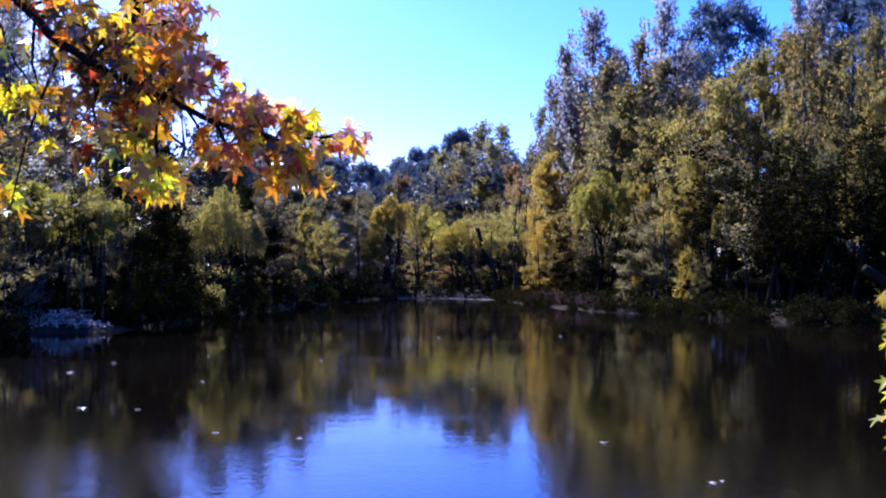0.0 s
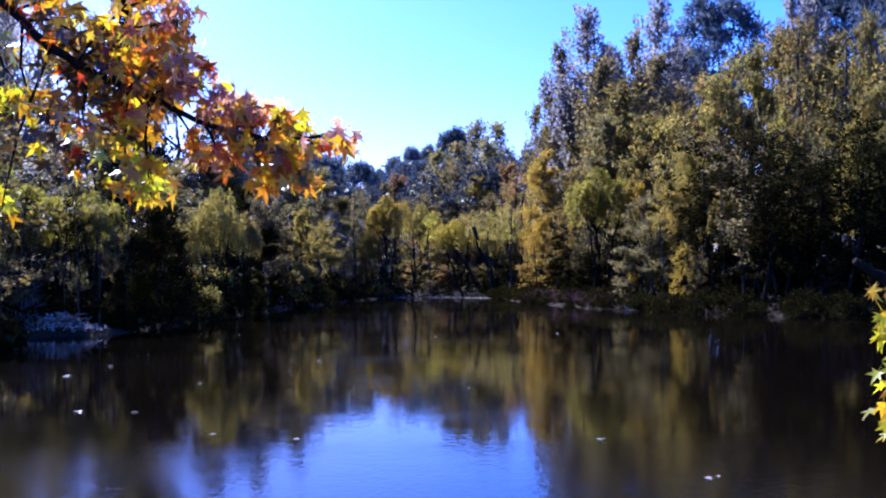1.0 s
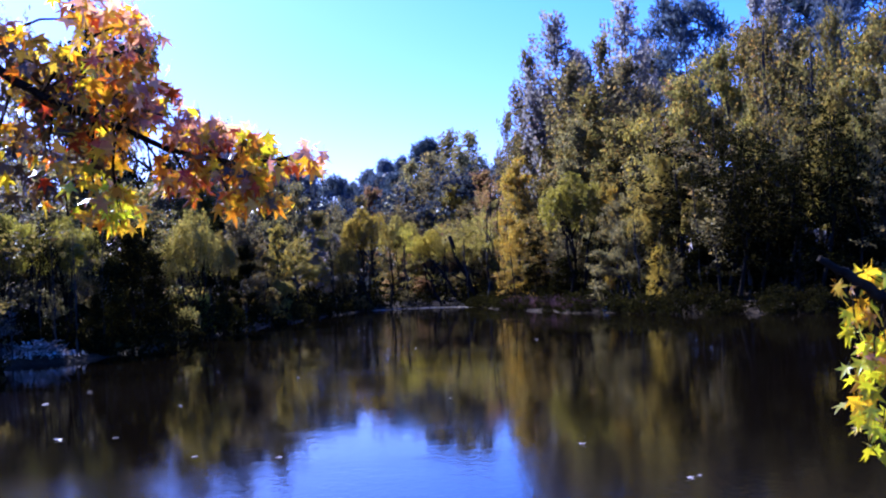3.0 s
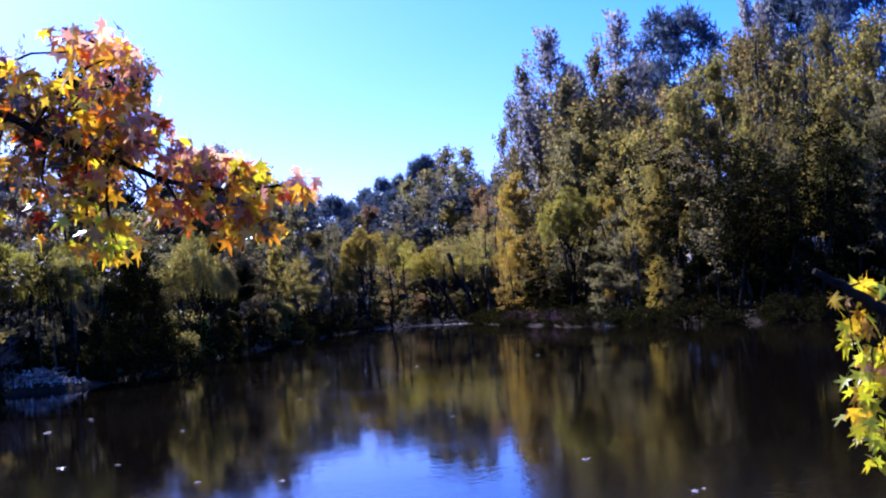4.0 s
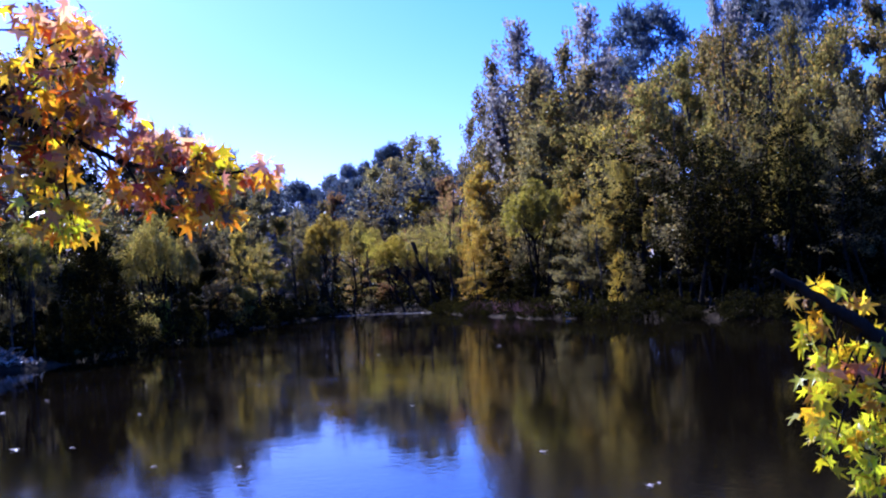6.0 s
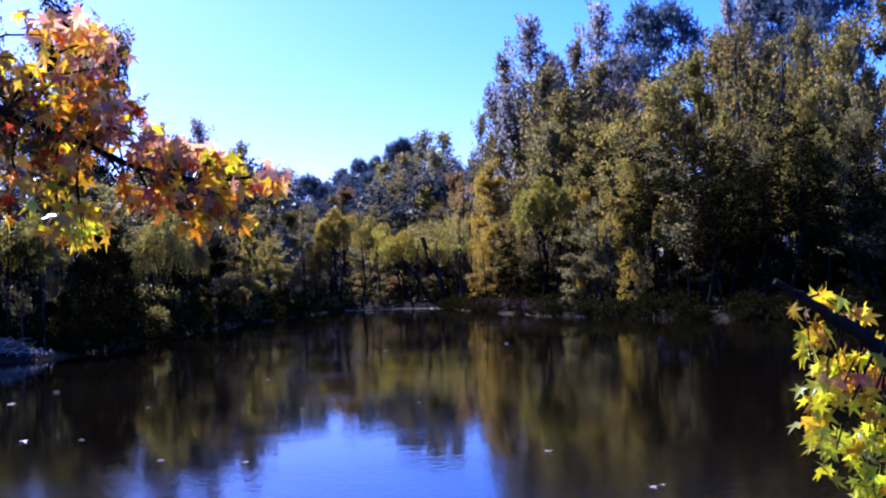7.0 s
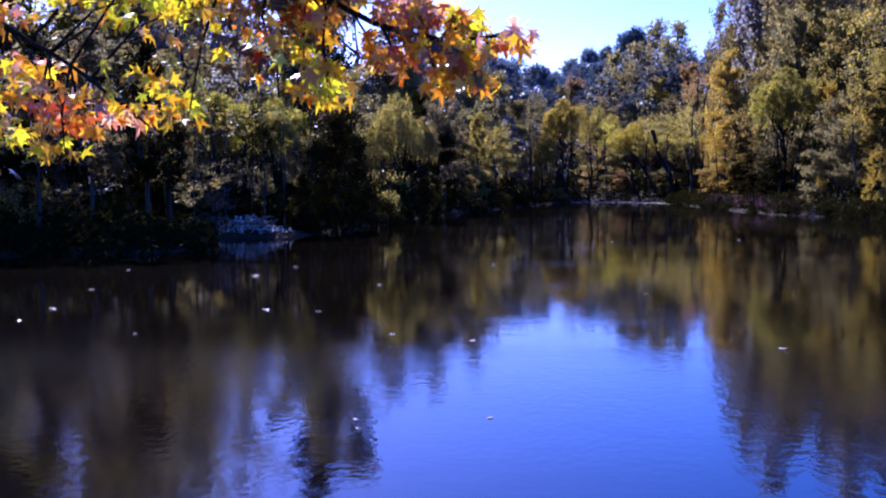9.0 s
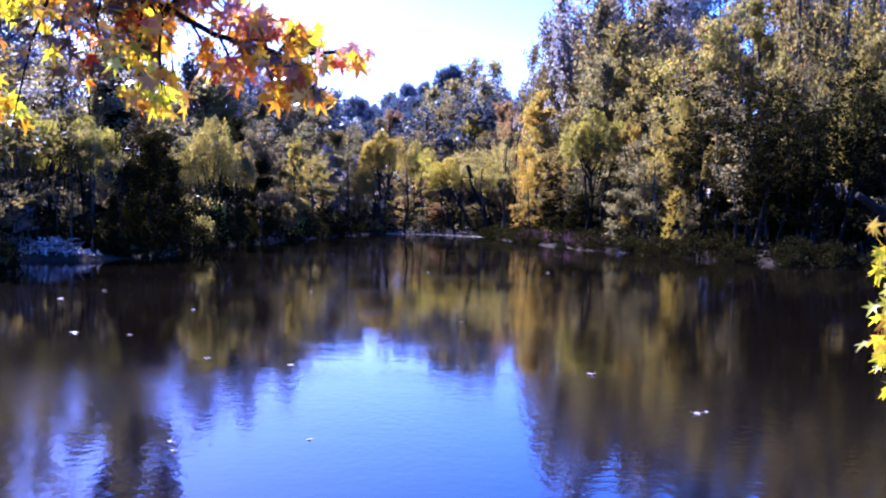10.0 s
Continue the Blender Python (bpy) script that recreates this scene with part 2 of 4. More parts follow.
def bend(rng, start, end, wobble, n=6, sag=0.0):
    """Points of a slightly crooked line from start to end."""
    s, e = np.array(start, float), np.array(end, float)
    span = np.linalg.norm(e - s)
    t = np.linspace(0, 1, n)[:, None]
    p = s + (e - s) * t + rng.normal(size=(n, 3)) * wobble * span * np.sin(t * math.pi)
    p[:, 2] += (sag * span * np.sin(t * math.pi))[:, 0]
    return p


def part(name, data, material, parent, label=""):
    """Links a bmesh or a mesh as one mesh object under a thing or a part."""
    if isinstance(data, bmesh.types.BMesh):
        me = bpy.data.meshes.new(name)
        data.to_mesh(me)
        data.free()
    else:
        me = data
    if not me.materials:
        me.materials.append(material)
    ob = new(name, me)
    ob.parent = parent
    if label:
        tagged(ob, label)
    return ob


# ---- ground and water ----
SHORE = [(-60, 21), (-30, 24), (-17, 26.4), (-12.4, 26.8), (-11.4, 28.0), (-12.6, 31.0), (-13.2, 33.4), (-11.2, 34.6), (-9.9, 38), (-9.3, 45), (-8.2, 53), (-6.8, 62), (-4.6, 73),
         (-3, 76.5), (0, 76), (3.6, 72.5), (4.6, 66), (5.4, 60), (7.2, 53), (9, 48), (11.2, 43.5), (14, 39.5), (17, 36), (24, 33), (60, 28),
         (60, 6), (14, 5.5), (6.5, 4.6), (3.4, 2.6), (0, 2.0), (-2.6, 2.6), (-5, 4.6), (-12, 6), (-60, 7)]


def from_shore(x, y):
    """Distance from the shoreline, negative over the pond (numpy arrays)."""
    poly = np.array(SHORE, float)
    best, inside = np.full(x.shape, 1e9), np.zeros(x.shape, bool)
    for (ax, ay), (bx, by) in zip(poly, np.roll(poly, -1, axis=0)):
        dx, dy = bx - ax, by - ay
        t = np.clip(((x - ax) * dx + (y - ay) * dy) / (dx * dx + dy * dy), 0, 1)
        best = np.minimum(best, np.hypot(x - ax - t * dx, y - ay - t * dy))
        if ay != by:
            crosses = ((ay > y) != (by > y)) & (x < (bx - ax) * (y - ay) / (by - ay) + ax)
            inside ^= crosses
    return np.where(inside, -best, best)


def land(x, y):
    """Height of the ground."""
    x, y = np.asarray(x, float), np.asarray(y, float)
    d = from_shore(x, y)
    d = d + 0.5 * np.sin(x * 0.9 + 1.3 * np.sin(y * 0.5)) * np.cos(y * 0.8 + x * 0.3)
    bank = 0.45 * (1 - np.exp(-np.maximum(d, 0) / 1.6)) + 0.012 * np.minimum(np.maximum(d, 0), 120)
    bed = -0.5 * (1 - np.exp(np.minimum(d, 0) / 1.5))
    return np.where(d > 0, bank, bed) + 0.05 * np.sin(x * 1.7 + y * 0.6) * np.sin(y * 1.3 - x * 0.4) * np.clip(d, 0, 1)


def build_ground():
    far_out = np.geomspace(64, 1800, 14)
    xs = np.concatenate([-far_out[::-1], np.linspace(-60, 60, 161), far_out])
    ys = np.concatenate([-far_out[::-1], np.linspace(-60, 130, 241), 130 + np.geomspace(6, 1700, 14)])
    gx, gy = np.meshgrid(xs, ys)
    gz = land(gx, gy)
    nx, ny = len(xs), len(ys)
    faces = [(j * nx + i, j * nx + i + 1, (j + 1) * nx + i + 1, (j + 1) * nx + i) for j in range(ny - 1) for i in range(nx - 1)]
    me = bpy.data.meshes.new("ground")
    me.from_pydata(np.stack([gx, gy, gz], -1).reshape(-1, 3), [], faces)
    me.polygons.foreach_set("use_smooth", [True] * len(me.polygons))
    me.materials.append(EARTH)
    tagged(new("ground", me), "dark earth bank strewn with fallen leaves", "ground", kind="structure")


def build_water():
    bm = bmesh.new()
    bm.faces.new([bm.verts.new(p) for p in ((-62, 1.2, 0), (62, 1.2, 0), (62, 80, 0), (-62, 80, 0))])
    me = bpy.data.meshes.new("water")
    bm.to_mesh(me)
    bm.free()
    me.materials.append(WATER)
    tagged(new("water", me), "still dark pond water mirroring trees and blue sky", "pond", kind="structure")


build_ground()
build_water()


# ---- trees ----
def clump_leaves(rng, centres, radii, count, length, width, flat=0.75, droop=0.35, rise=None):
    """Leaves in loose clumps round the centres."""
    k = len(centres)
    which = np.repeat(np.arange(k), count)
    off = rng.normal(size=(k * count, 3))
    off = unit(off) * rng.uniform(0.25, 1.0, (k * count, 1)) ** 0.6
    off[:, 2] *= flat
    if rise is not None:   # clumps drawn out into sprays that grow outwards and up
        axis = unit(unit(centres * np.array([1, 1, 0])) * 0.75 + np.array([0, 0, rise]) + rng.normal(size=(k, 3)) * 0.35)[which]
        off = off * 0.6 + axis * (off * axis).sum(1, keepdims=True) * 1.15
    at = centres[which] + off * radii[which][:, None]
    way = off + rng.normal(size=off.shape) * 0.6 + np.array([0, 0, -droop])
    return far_leaves(rng, at, way, length, width)


def crown_points(rng, n, low, high, profile, lean=0.0):
    """Clump centres inside an uneven envelope; profile gives the radius at 0 to 1 of the crown's height."""
    t = rng.uniform(0, 1, n) ** 0.9
    ang = rng.uniform(0, math.tau, n)
    lumps = 1 + 0.28 * np.sin(ang * 2 + t * 9 + rng.uniform(0, 6)) + 0.16 * np.sin(ang * 3 - t * 14 + rng.uniform(0, 6))
    r = np.array([profile(v) for v in t]) * lumps * rng.uniform(0.35, 1.0, n) ** 0.5
    return np.stack([np.cos(ang) * r + lean * t, np.sin(ang) * r, low + (high - low) * t], -1)


def wood(ob, rng, trunk_pts, radii, tips, bark, reach=0.35, thin=0.06):
    """The trunk, and limbs that run from it to the tips."""
    bm = bmesh.new()
    tube(bm, trunk_pts, radii, 8)
    part("trunk", bm, bark, ob)
    zs = trunk_pts[:, 2]
    for tip in tips:
        z = max(zs[0] + 0.3, tip[2] - reach * (math.hypot(tip[0], tip[1]) + 0.6))
        z = min(z, zs[-1])
        root = np.array([np.interp(z, zs, trunk_pts[:, 0]), np.interp(z, zs, trunk_pts[:, 1]), z])
        bm = bmesh.new()
        tube(bm, bend(rng, root, tip, 0.05, 5, 0.06), [thin, thin * 0.8, thin * 0.6, thin * 0.42, thin * 0.2], 5)
        part("limb", bm, bark, ob)


def lobed(rng, lobes, per, size):
    """Clump centres gathered in lobes, so that a crown has masses and gaps."""
    which = np.repeat(np.arange(len(lobes)), per)
    off = unit(rng.normal(size=(len(which), 3))) * rng.uniform(0.35, 1.0, (len(which), 1))
    off[:, 2] *= 0.7
    return lobes[which] + off * (size * rng.uniform(0.7, 1.3, len(lobes)))[which][:, None]


def broad_tree(ob, rng, variant):
    """A ten metre broadleaf whose crown is made of uneven lobes."""
    low = (2.4, 1.6, 3.0, 1.2)[variant]
    R = (2.2, 2.5, 2.0, 2.3)[variant]
    top = (0.55, 0.35, 0.5, 0.6)[variant]
    shape = lambda t: R * max(0.15, math.sin(math.pi * min(1, 0.18 + 0.8 * t)) ** 0.55) * (1.0 - top * t)
    lobes = crown_points(rng, 17, low, 9.0, shape, rng.uniform(-0.6, 0.6))
    lobes[0] = (rng.uniform(-0.3, 0.3), rng.uniform(-0.3, 0.3), 9.1)
    c = lobed(rng, lobes, 8, 0.80)
    rad = rng.uniform(0.28, 0.62, len(c))
    quads = clump_leaves(rng, c, rad * 0.9, 84, 0.148, 0.112, rise=0.75)
    trunk = bend(rng, (0, 0, -0.4), (rng.uniform(-0.4, 0.4), rng.uniform(-0.4, 0.4), 8.6), 0.025, 8)
    wood(ob, rng, trunk, np.linspace(0.17, 0.04, 8), lobes[1:14], BARK, thin=0.07)
    part("crown", cards(quads), FOLIAGE["olive"], ob)


def spire_tree(ob, rng, variant):
    """A ten metre tree with two or three feathery, pointed leaders."""
    c, leads = [], ((0, 0, 9.9, 1.0), (0.9, 0.3, 8.2 - variant, 0.75), (-0.8, -0.4, 7.0 + variant * 1.4, 0.7))
    for x, y, high, wide in leads:
        p = crown_points(rng, int(84 * wide), 1.4, high, lambda t: wide * (1.75 * (1 - t) ** 0.65 + 0.03))
        grow = np.clip((p[:, 2:] - 1.0) / 3.0, 0, 1)
        c.append(p + np.array([x, y, 0]) * grow)
    c = np.concatenate(c)
    rad = 0.28 + 0.40 * (1 - c[:, 2] / 10) + rng.uniform(0, 0.2, len(c))
    quads = clump_leaves(rng, c, rad, 72, 0.165, 0.108, flat=1.0, droop=-0.2, rise=1.3)
    trunk = bend(rng, (0, 0, -0.4), (rng.uniform(-0.2, 0.2), 0, 9.6), 0.012, 8)
    wood(ob, rng, trunk, np.linspace(0.15, 0.012, 8), c[::11], BARK, reach=1.1, thin=0.035)
    part("crown", cards(quads), FOLIAGE["pale"], ob)


def pine_tree(ob, rng, variant):
    """A ten metre pine: a bare stem and a rounded head of needle tufts."""
    shape = lambda t: 2.3 * math.sin(math.pi * min(1, 0.2 + 0.75 * t)) ** 0.6
    c = crown_points(rng, 120, 5.4 - 0.8 * variant, 9.6, shape)
    rad = rng.uniform(0.55, 0.95, len(c))
    which = np.repeat(np.arange(len(c)), 110)
    off = unit(rng.normal(size=(len(which), 3))) * rng.uniform(0.1, 0.85, (len(which), 1))
    off[:, 2] *= 0.65
    quads = far_leaves(rng, c[which] + off * rad[which][:, None], off + rng.normal(size=off.shape) * 0.3 + np.array([0, 0, 0.25]), 0.29, 0.095)
    trunk = bend(rng, (0, 0, -0.4), (rng.uniform(-0.3, 0.3), 0, 9.5), 0.012, 8)
    wood(ob, rng, trunk, np.linspace(0.16, 0.03, 8), c[:14], DARK_BARK, reach=0.15, thin=0.05)
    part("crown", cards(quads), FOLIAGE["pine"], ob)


def willow_tree(ob, rng, variant):
    """A ten metre high willow with leaning stems and hanging strands of narrow leaves."""
    ang = rng.uniform(0, math.tau, 7) * 0.3 + np.arange(7) * 0.9
    out = np.array([0.2, 1.5, 1.9, 1.6, 2.2, 1.8, 2.0])
    mounds = np.stack([np.cos(ang) * out, np.sin(ang) * out, 8.3 - 0.62 * out - rng.uniform(0, 1.2, 7)], -1)
    size = rng.uniform(1.0, 1.45, 7)
    tips, at, way = [], [], []
    for mound, radius in zip(mounds, size):
        for k in range(58):
            up = unit(rng.normal(size=3) + np.array([0, 0, 0.9]))
            tip = mound + up * radius * np.array([1.0, 1.0, 1.15]) * rng.uniform(0.7, 1.0)
            if k < 2:
                tips.append(tip)
            side = unit(np.array([up[0] + rng.normal() * 0.5, up[1] + rng.normal() * 0.5, 0.0]))
            drop, t = rng.uniform(0.6, 2.5), np.linspace(0, 1, 30)[:, None]
            line = tip + side * 0.55 * np.sqrt(t) + np.array([0, 0, 1.0]) * (0.3 * np.sin(t * math.pi) - drop * t ** 1.4)
            at.append(line + rng.normal(size=line.shape) * 0.07)
            way.append(np.tile(side * 0.4 + np.array([0, 0, -0.7]), (30, 1)) + rng.normal(size=line.shape) * 0.5)
    tips = np.array(tips)
    quads = far_leaves(rng, np.concatenate(at), np.concatenate(way), 0.28, 0.095)
    quads = quads[quads[:, 2, 2] > (3.0, 4.3, 5.4)[variant] + 0.6 * np.sin(quads[:, 0, 0] * 3.0)]
    trunk = bend(rng, (0, 0, -0.4), (0.3, 0.2, 5.2), 0.03, 8)
    wood(ob, rng, trunk, np.linspace(0.24, 0.09, 8), tips[:12], DARK_BARK, reach=1.0, thin=0.085)
    for k in range(3):
        ang = k * 2.1 + variant
        lean = bend(rng, (0.2 * math.cos(ang), 0.2 * math.sin(ang), -0.4), (2.0 * math.cos(ang), 2.0 * math.sin(ang), 6.0), 0.04, 7, 0.05)
        bm = bmesh.new()
        tube(bm, lean, np.linspace(0.16, 0.04, 7), 7)
        part("side_stem", bm, DARK_BARK, ob)
    part("crown", cards(quads), FOLIAGE["willow"], ob)


def maple_tree(ob, rng, variant):
    """A ten metre maple whose leaves hang in spreading sprays down to the ground."""
    shape = lambda t: 2.0 * (1.0 - 0.6 * t)
    lobes = crown_points(rng, 17, 0.8, 9.3, shape, (0.7, -0.6)[variant])
    c = lobed(rng, lobes, 6, 0.75)
    rad = rng.uniform(0.25, 0.7, len(c))
    quads = clump_leaves(rng, c, rad, 86, 0.185, 0.15, flat=0.5, droop=0.6, rise=-0.25)
    trunk = bend(rng, (0, 0, -0.4), (0.2, 0.1, 9.0), 0.02, 8)
    wood(ob, rng, trunk, np.linspace(0.15, 0.02, 8), lobes[:12], DARK_BARK, reach=0.1)
    part("crown", cards(quads), FOLIAGE["gold"], ob)


def cedar_tree(ob, rng, variant):
    """A ten metre cedar, dense and conical down to the ground."""
    shape = lambda t: 2.2 * (1 - t) ** 0.7 + 0.1
    c = crown_points(rng, 130, 0.3, 9.7, shape)
    rad = rng.uniform(0.4, 0.8, len(c))
    quads = clump_leaves(rng, c, rad, 68, 0.225, 0.11, flat=0.9, droop=0.0)
    trunk = bend(rng, (0, 0, -0.4), (0, 0, 9.4), 0.01, 6)
    wood(ob, rng, trunk, np.linspace(0.18, 0.02, 6), c[:8], DARK_BARK)
    part("crown", cards(quads), FOLIAGE["dark"], ob)


def sapling(ob, rng, variant):
    """A ten metre thin-stemmed understorey tree with sparse leaves."""
    top = (rng.uniform(-0.9, 0.9), rng.uniform(-0.6, 0.6), 9.4)
    trunk = bend(rng, (0, 0, -0.4), top, 0.03, 8)
    t = rng.uniform(0.25, 1.0, 34)
    c = np.stack([np.interp(t, np.linspace(0, 1, 8), trunk[:, k]) for k in range(3)], -1) + rng.normal(size=(34, 3)) * np.array([0.75, 0.75, 0.35])
    quads = clump_leaves(rng, c, rng.uniform(0.35, 0.7, 34), 56, 0.17, 0.125, rise=0.6)
    wood(ob, rng, trunk, np.linspace(0.10, 0.02, 8), c[:6], DARK_BARK, reach=0.8, thin=0.03)
    part("crown", cards(quads), FOLIAGE["dark"], ob)


def slim_tree(ob, rng, variant):
    """A ten metre tree grown up in shade: a thin dark stem with leaves only near its top."""
    top = (rng.uniform(-0.7, 0.7), rng.uniform(-0.5, 0.5), 9.5)
    trunk = bend(rng, (0, 0, -0.4), top, 0.009, 9)
    t = rng.uniform(0.62, 1.0, 26)
    c = np.stack([np.interp(t, np.linspace(0, 1, 9), trunk[:, k]) for k in range(3)], -1) + rng.normal(size=(26, 3)) * np.array([0.9, 0.9, 0.4])
    quads = clump_leaves(rng, c, rng.uniform(0.35, 0.7, 26), 56, 0.17, 0.125, rise=0.6)
    wood(ob, rng, trunk, np.linspace(0.17, 0.05, 9), c[:9], BARK, reach=0.9, thin=0.035)
    part("crown", cards(quads), FOLIAGE["dark"], ob)


def shrub(ob, rng, variant):
    """A ten unit high thicket of thin stems, scaled down when planted."""
    shape = lambda t: 4.4 * math.sin(math.pi * min(1, 0.25 + 0.7 * t)) ** 0.6
    c = crown_points(rng, 42, 1.6, 9.2, shape)
    rad = rng.uniform(0.9, 1.9, len(c))
    quads = clump_leaves(rng, c, rad, 36, 0.62, 0.40, flat=0.8)
    for k in range(7):
        bm = bmesh.new()
        tube(bm, bend(rng, (rng.normal() * 0.6, rng.normal() * 0.6, -1), c[k * 3], 0.06, 5), [0.16, 0.14, 0.11, 0.08, 0.04], 5)
        part("stem", bm, DARK_BARK, ob)
    part("crown", cards(quads), FOLIAGE["grey_green"], ob)


KINDS = {   # builder, name, nominal crown width, words
    "broad": (broad_tree, "oak_tree", 5.6, "broadleaf tree with a full uneven crown", "tree"),
    "spire": (spire_tree, "tulip_tree", 3.6, "tall slender tree with a feathery pointed crown", "tree"),
    "pine": (pine_tree, "pine_tree", 4.8, "tall pine with a dark rounded head of needles", "tree"),
    "willow": (willow_tree, "willow_tree", 7.4, "drooping willow leaning over the shore", "tree"),
    "maple": (maple_tree, "maple_tree", 4.6, "small maple with layered autumn leaves", "tree"),
    "cedar": (cedar_tree, "cedar_tree", 4.6, "dense dark conical cedar by the water", "tree"),
    "sapling": (sapling, "sapling", 3.0, "thin-stemmed understorey tree with sparse leaves", "tree"),
    "slim": (slim_tree, "slim_tree", 3.4, "slim dark-stemmed tree leafy only near its top", "tree"),
    "shrub": (shrub, "shrub", 9.4, "leafy waterside shrub with many thin stems", "shrub"),
}
TINTS = {"grey_green": "grey-green", "olive": "olive-green", "gold": "golden-yellow", "olive_gold": "yellowing olive", "amber": "amber", "russet": "russet-brown", "pale": "glare-greyed pale green",
         "dark": "shade-painted dark green", "pine": "haze-tinted blue-green", "willow": "yellow-green", "olive_w": "fading olive", "far_willow": "dull olive-yellow", "lime": "brightened yellow-green"}
built = {}


def plant(kind, variant, x, y, height, width, tint, turn):
    """Plants a tree of that height and crown width; the first of its build is made, the rest are copies."""
    make, name, nominal, words, category = KINDS[kind]
    size = Vector((width / nominal, width / nominal, height / 10))
    here = pose(x, y, float(land(x, y)) - 0.05, 0, 0, turn)
    key = (kind, variant)
    if key not in built:
        ob = new(name)
        make(ob, np.random.default_rng(sum(map(ord, kind)) * 10 + variant), variant)
        ob.matrix_basis = here @ Matrix.Diagonal((*size, 1))
        built[key] = (ob, size)
    else:
        first, was = built[key]
        ob = copy_thing(first, here @ Matrix.Diagonal((size.x / was.x, size.y / was.y, size.z / was.z, 1)))
    for child in ob.children:
        if child.name.startswith("crown"):
            child.material_slots[0].link = "OBJECT"
            child.material_slots[0].material = FOLIAGE[tint]
    tagged(ob, TINTS[tint] + " " + words, category, "trees round the pond" if category == "tree" else "shrubs along the shore")
    return ob


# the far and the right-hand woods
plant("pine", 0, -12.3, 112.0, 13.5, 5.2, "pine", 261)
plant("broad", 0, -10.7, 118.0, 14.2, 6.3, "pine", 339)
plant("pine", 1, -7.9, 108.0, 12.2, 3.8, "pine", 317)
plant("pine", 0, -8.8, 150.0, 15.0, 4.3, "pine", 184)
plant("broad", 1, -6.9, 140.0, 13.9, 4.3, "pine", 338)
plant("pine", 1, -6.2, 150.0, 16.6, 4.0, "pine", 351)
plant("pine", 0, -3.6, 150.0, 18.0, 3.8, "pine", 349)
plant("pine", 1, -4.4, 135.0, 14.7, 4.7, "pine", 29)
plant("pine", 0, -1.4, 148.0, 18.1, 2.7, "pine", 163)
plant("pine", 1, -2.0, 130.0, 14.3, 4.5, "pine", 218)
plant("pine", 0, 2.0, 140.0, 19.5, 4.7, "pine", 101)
plant("spire", 0, 4.4, 122.0, 17.7, 6.8, "grey_green", 135)
plant("spire", 1, 6.5, 118.0, 16.8, 6.8, "grey_green", 225)
plant("spire", 0, 5.1, 112.0, 14.6, 5.8, "grey_green", 288)
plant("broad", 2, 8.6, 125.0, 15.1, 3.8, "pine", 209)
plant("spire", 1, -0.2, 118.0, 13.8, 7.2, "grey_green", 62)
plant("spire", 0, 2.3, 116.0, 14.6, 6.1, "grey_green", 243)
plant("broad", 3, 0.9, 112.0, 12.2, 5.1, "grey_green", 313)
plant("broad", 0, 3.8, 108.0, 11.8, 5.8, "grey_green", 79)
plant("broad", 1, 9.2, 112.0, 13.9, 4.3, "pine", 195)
plant("spire", 1, 9.1, 100.0, 16.1, 3.8, "grey_green", 121)
plant("broad", 2, -7.3, 112.0, 10.5, 5.1, "grey_green", 324)
plant("broad", 3, -3.6, 98.0, 10.6, 4.9, "russet", 21)
plant("broad", 0, -4.7, 94.0, 9.3, 3.2, "olive", 171)
plant("broad", 1, -1.0, 100.0, 10.5, 4.6, "grey_green", 323)
plant("spire", 0, 1.8, 99.0, 10.8, 5.2, "grey_green", 154)
plant("broad", 2, 3.4, 94.0, 10.0, 6.5, "olive_gold", 50)
plant("broad", 3, 5.9, 92.0, 11.1, 5.5, "russet", 284)
plant("broad", 0, -6.3, 90.0, 7.6, 4.1, "grey_green", 347)
plant("broad", 1, -1.1, 90.0, 7.7, 5.5, "grey_green", 354)
plant("broad", 2, 1.3, 92.0, 7.6, 4.9, "grey_green", 334)
plant("broad", 3, -3.0, 96.0, 7.7, 4.4, "olive", 133)
plant("broad", 0, 4.4, 88.0, 7.5, 4.7, "grey_green", 263)
plant("broad", 1, 2.5, 88.0, 5.9, 4.0, "russet", 348)
plant("broad", 2, -0.2, 88.0, 6.0, 4.0, "russet", 206)
plant("broad", 3, -7.6, 84.0, 7.7, 4.5, "olive", 334)
plant("broad", 0, -9.9, 90.0, 7.8, 4.8, "olive", 212)
plant("maple", 0, -7.5, 77.0, 6.2, 2.2, "pale", 63)
plant("maple", 1, -6.3, 79.0, 5.9, 2.0, "pale", 167)
plant("maple", 0, -5.4, 80.0, 4.8, 1.9, "olive", 219)
plant("willow", 2, -3.9, 79.0, 8.1, 4.0, "far_willow", 109)
plant("willow", 1, -5.0, 78.0, 5.5, 1.9, "olive_w", 253)
plant("willow", 2, -1.4, 82.0, 7.4, 3.3, "olive_w", 146)
plant("willow", 2, 1.2, 79.0, 6.0, 3.9, "far_willow", 339)
plant("willow", 2, 4.1, 78.0, 5.5, 2.8, "far_willow", 74)
plant("slim", 0, -6.2, 78.0, 7.6, 1.6, "grey_green", 239)
plant("slim", 1, 5.2, 76.0, 8.7, 2.0, "russet", 32)
plant("slim", 0, -2.0, 80.0, 7.0, 1.7, "olive", 48)
plant("slim", 1, 2.5, 84.0, 6.2, 1.8, "olive_w", 187)
plant("sapling", 0, -5.8, 79.0, 4.8, 1.7, "olive", 179)
plant("maple", 1, -2.1, 82.0, 2.5, 2.2, "russet", 179)
plant("maple", 0, 0.7, 82.0, 1.9, 2.4, "russet", 177)
plant("maple", 1, 3.3, 82.0, 1.8, 1.9, "olive", 308)
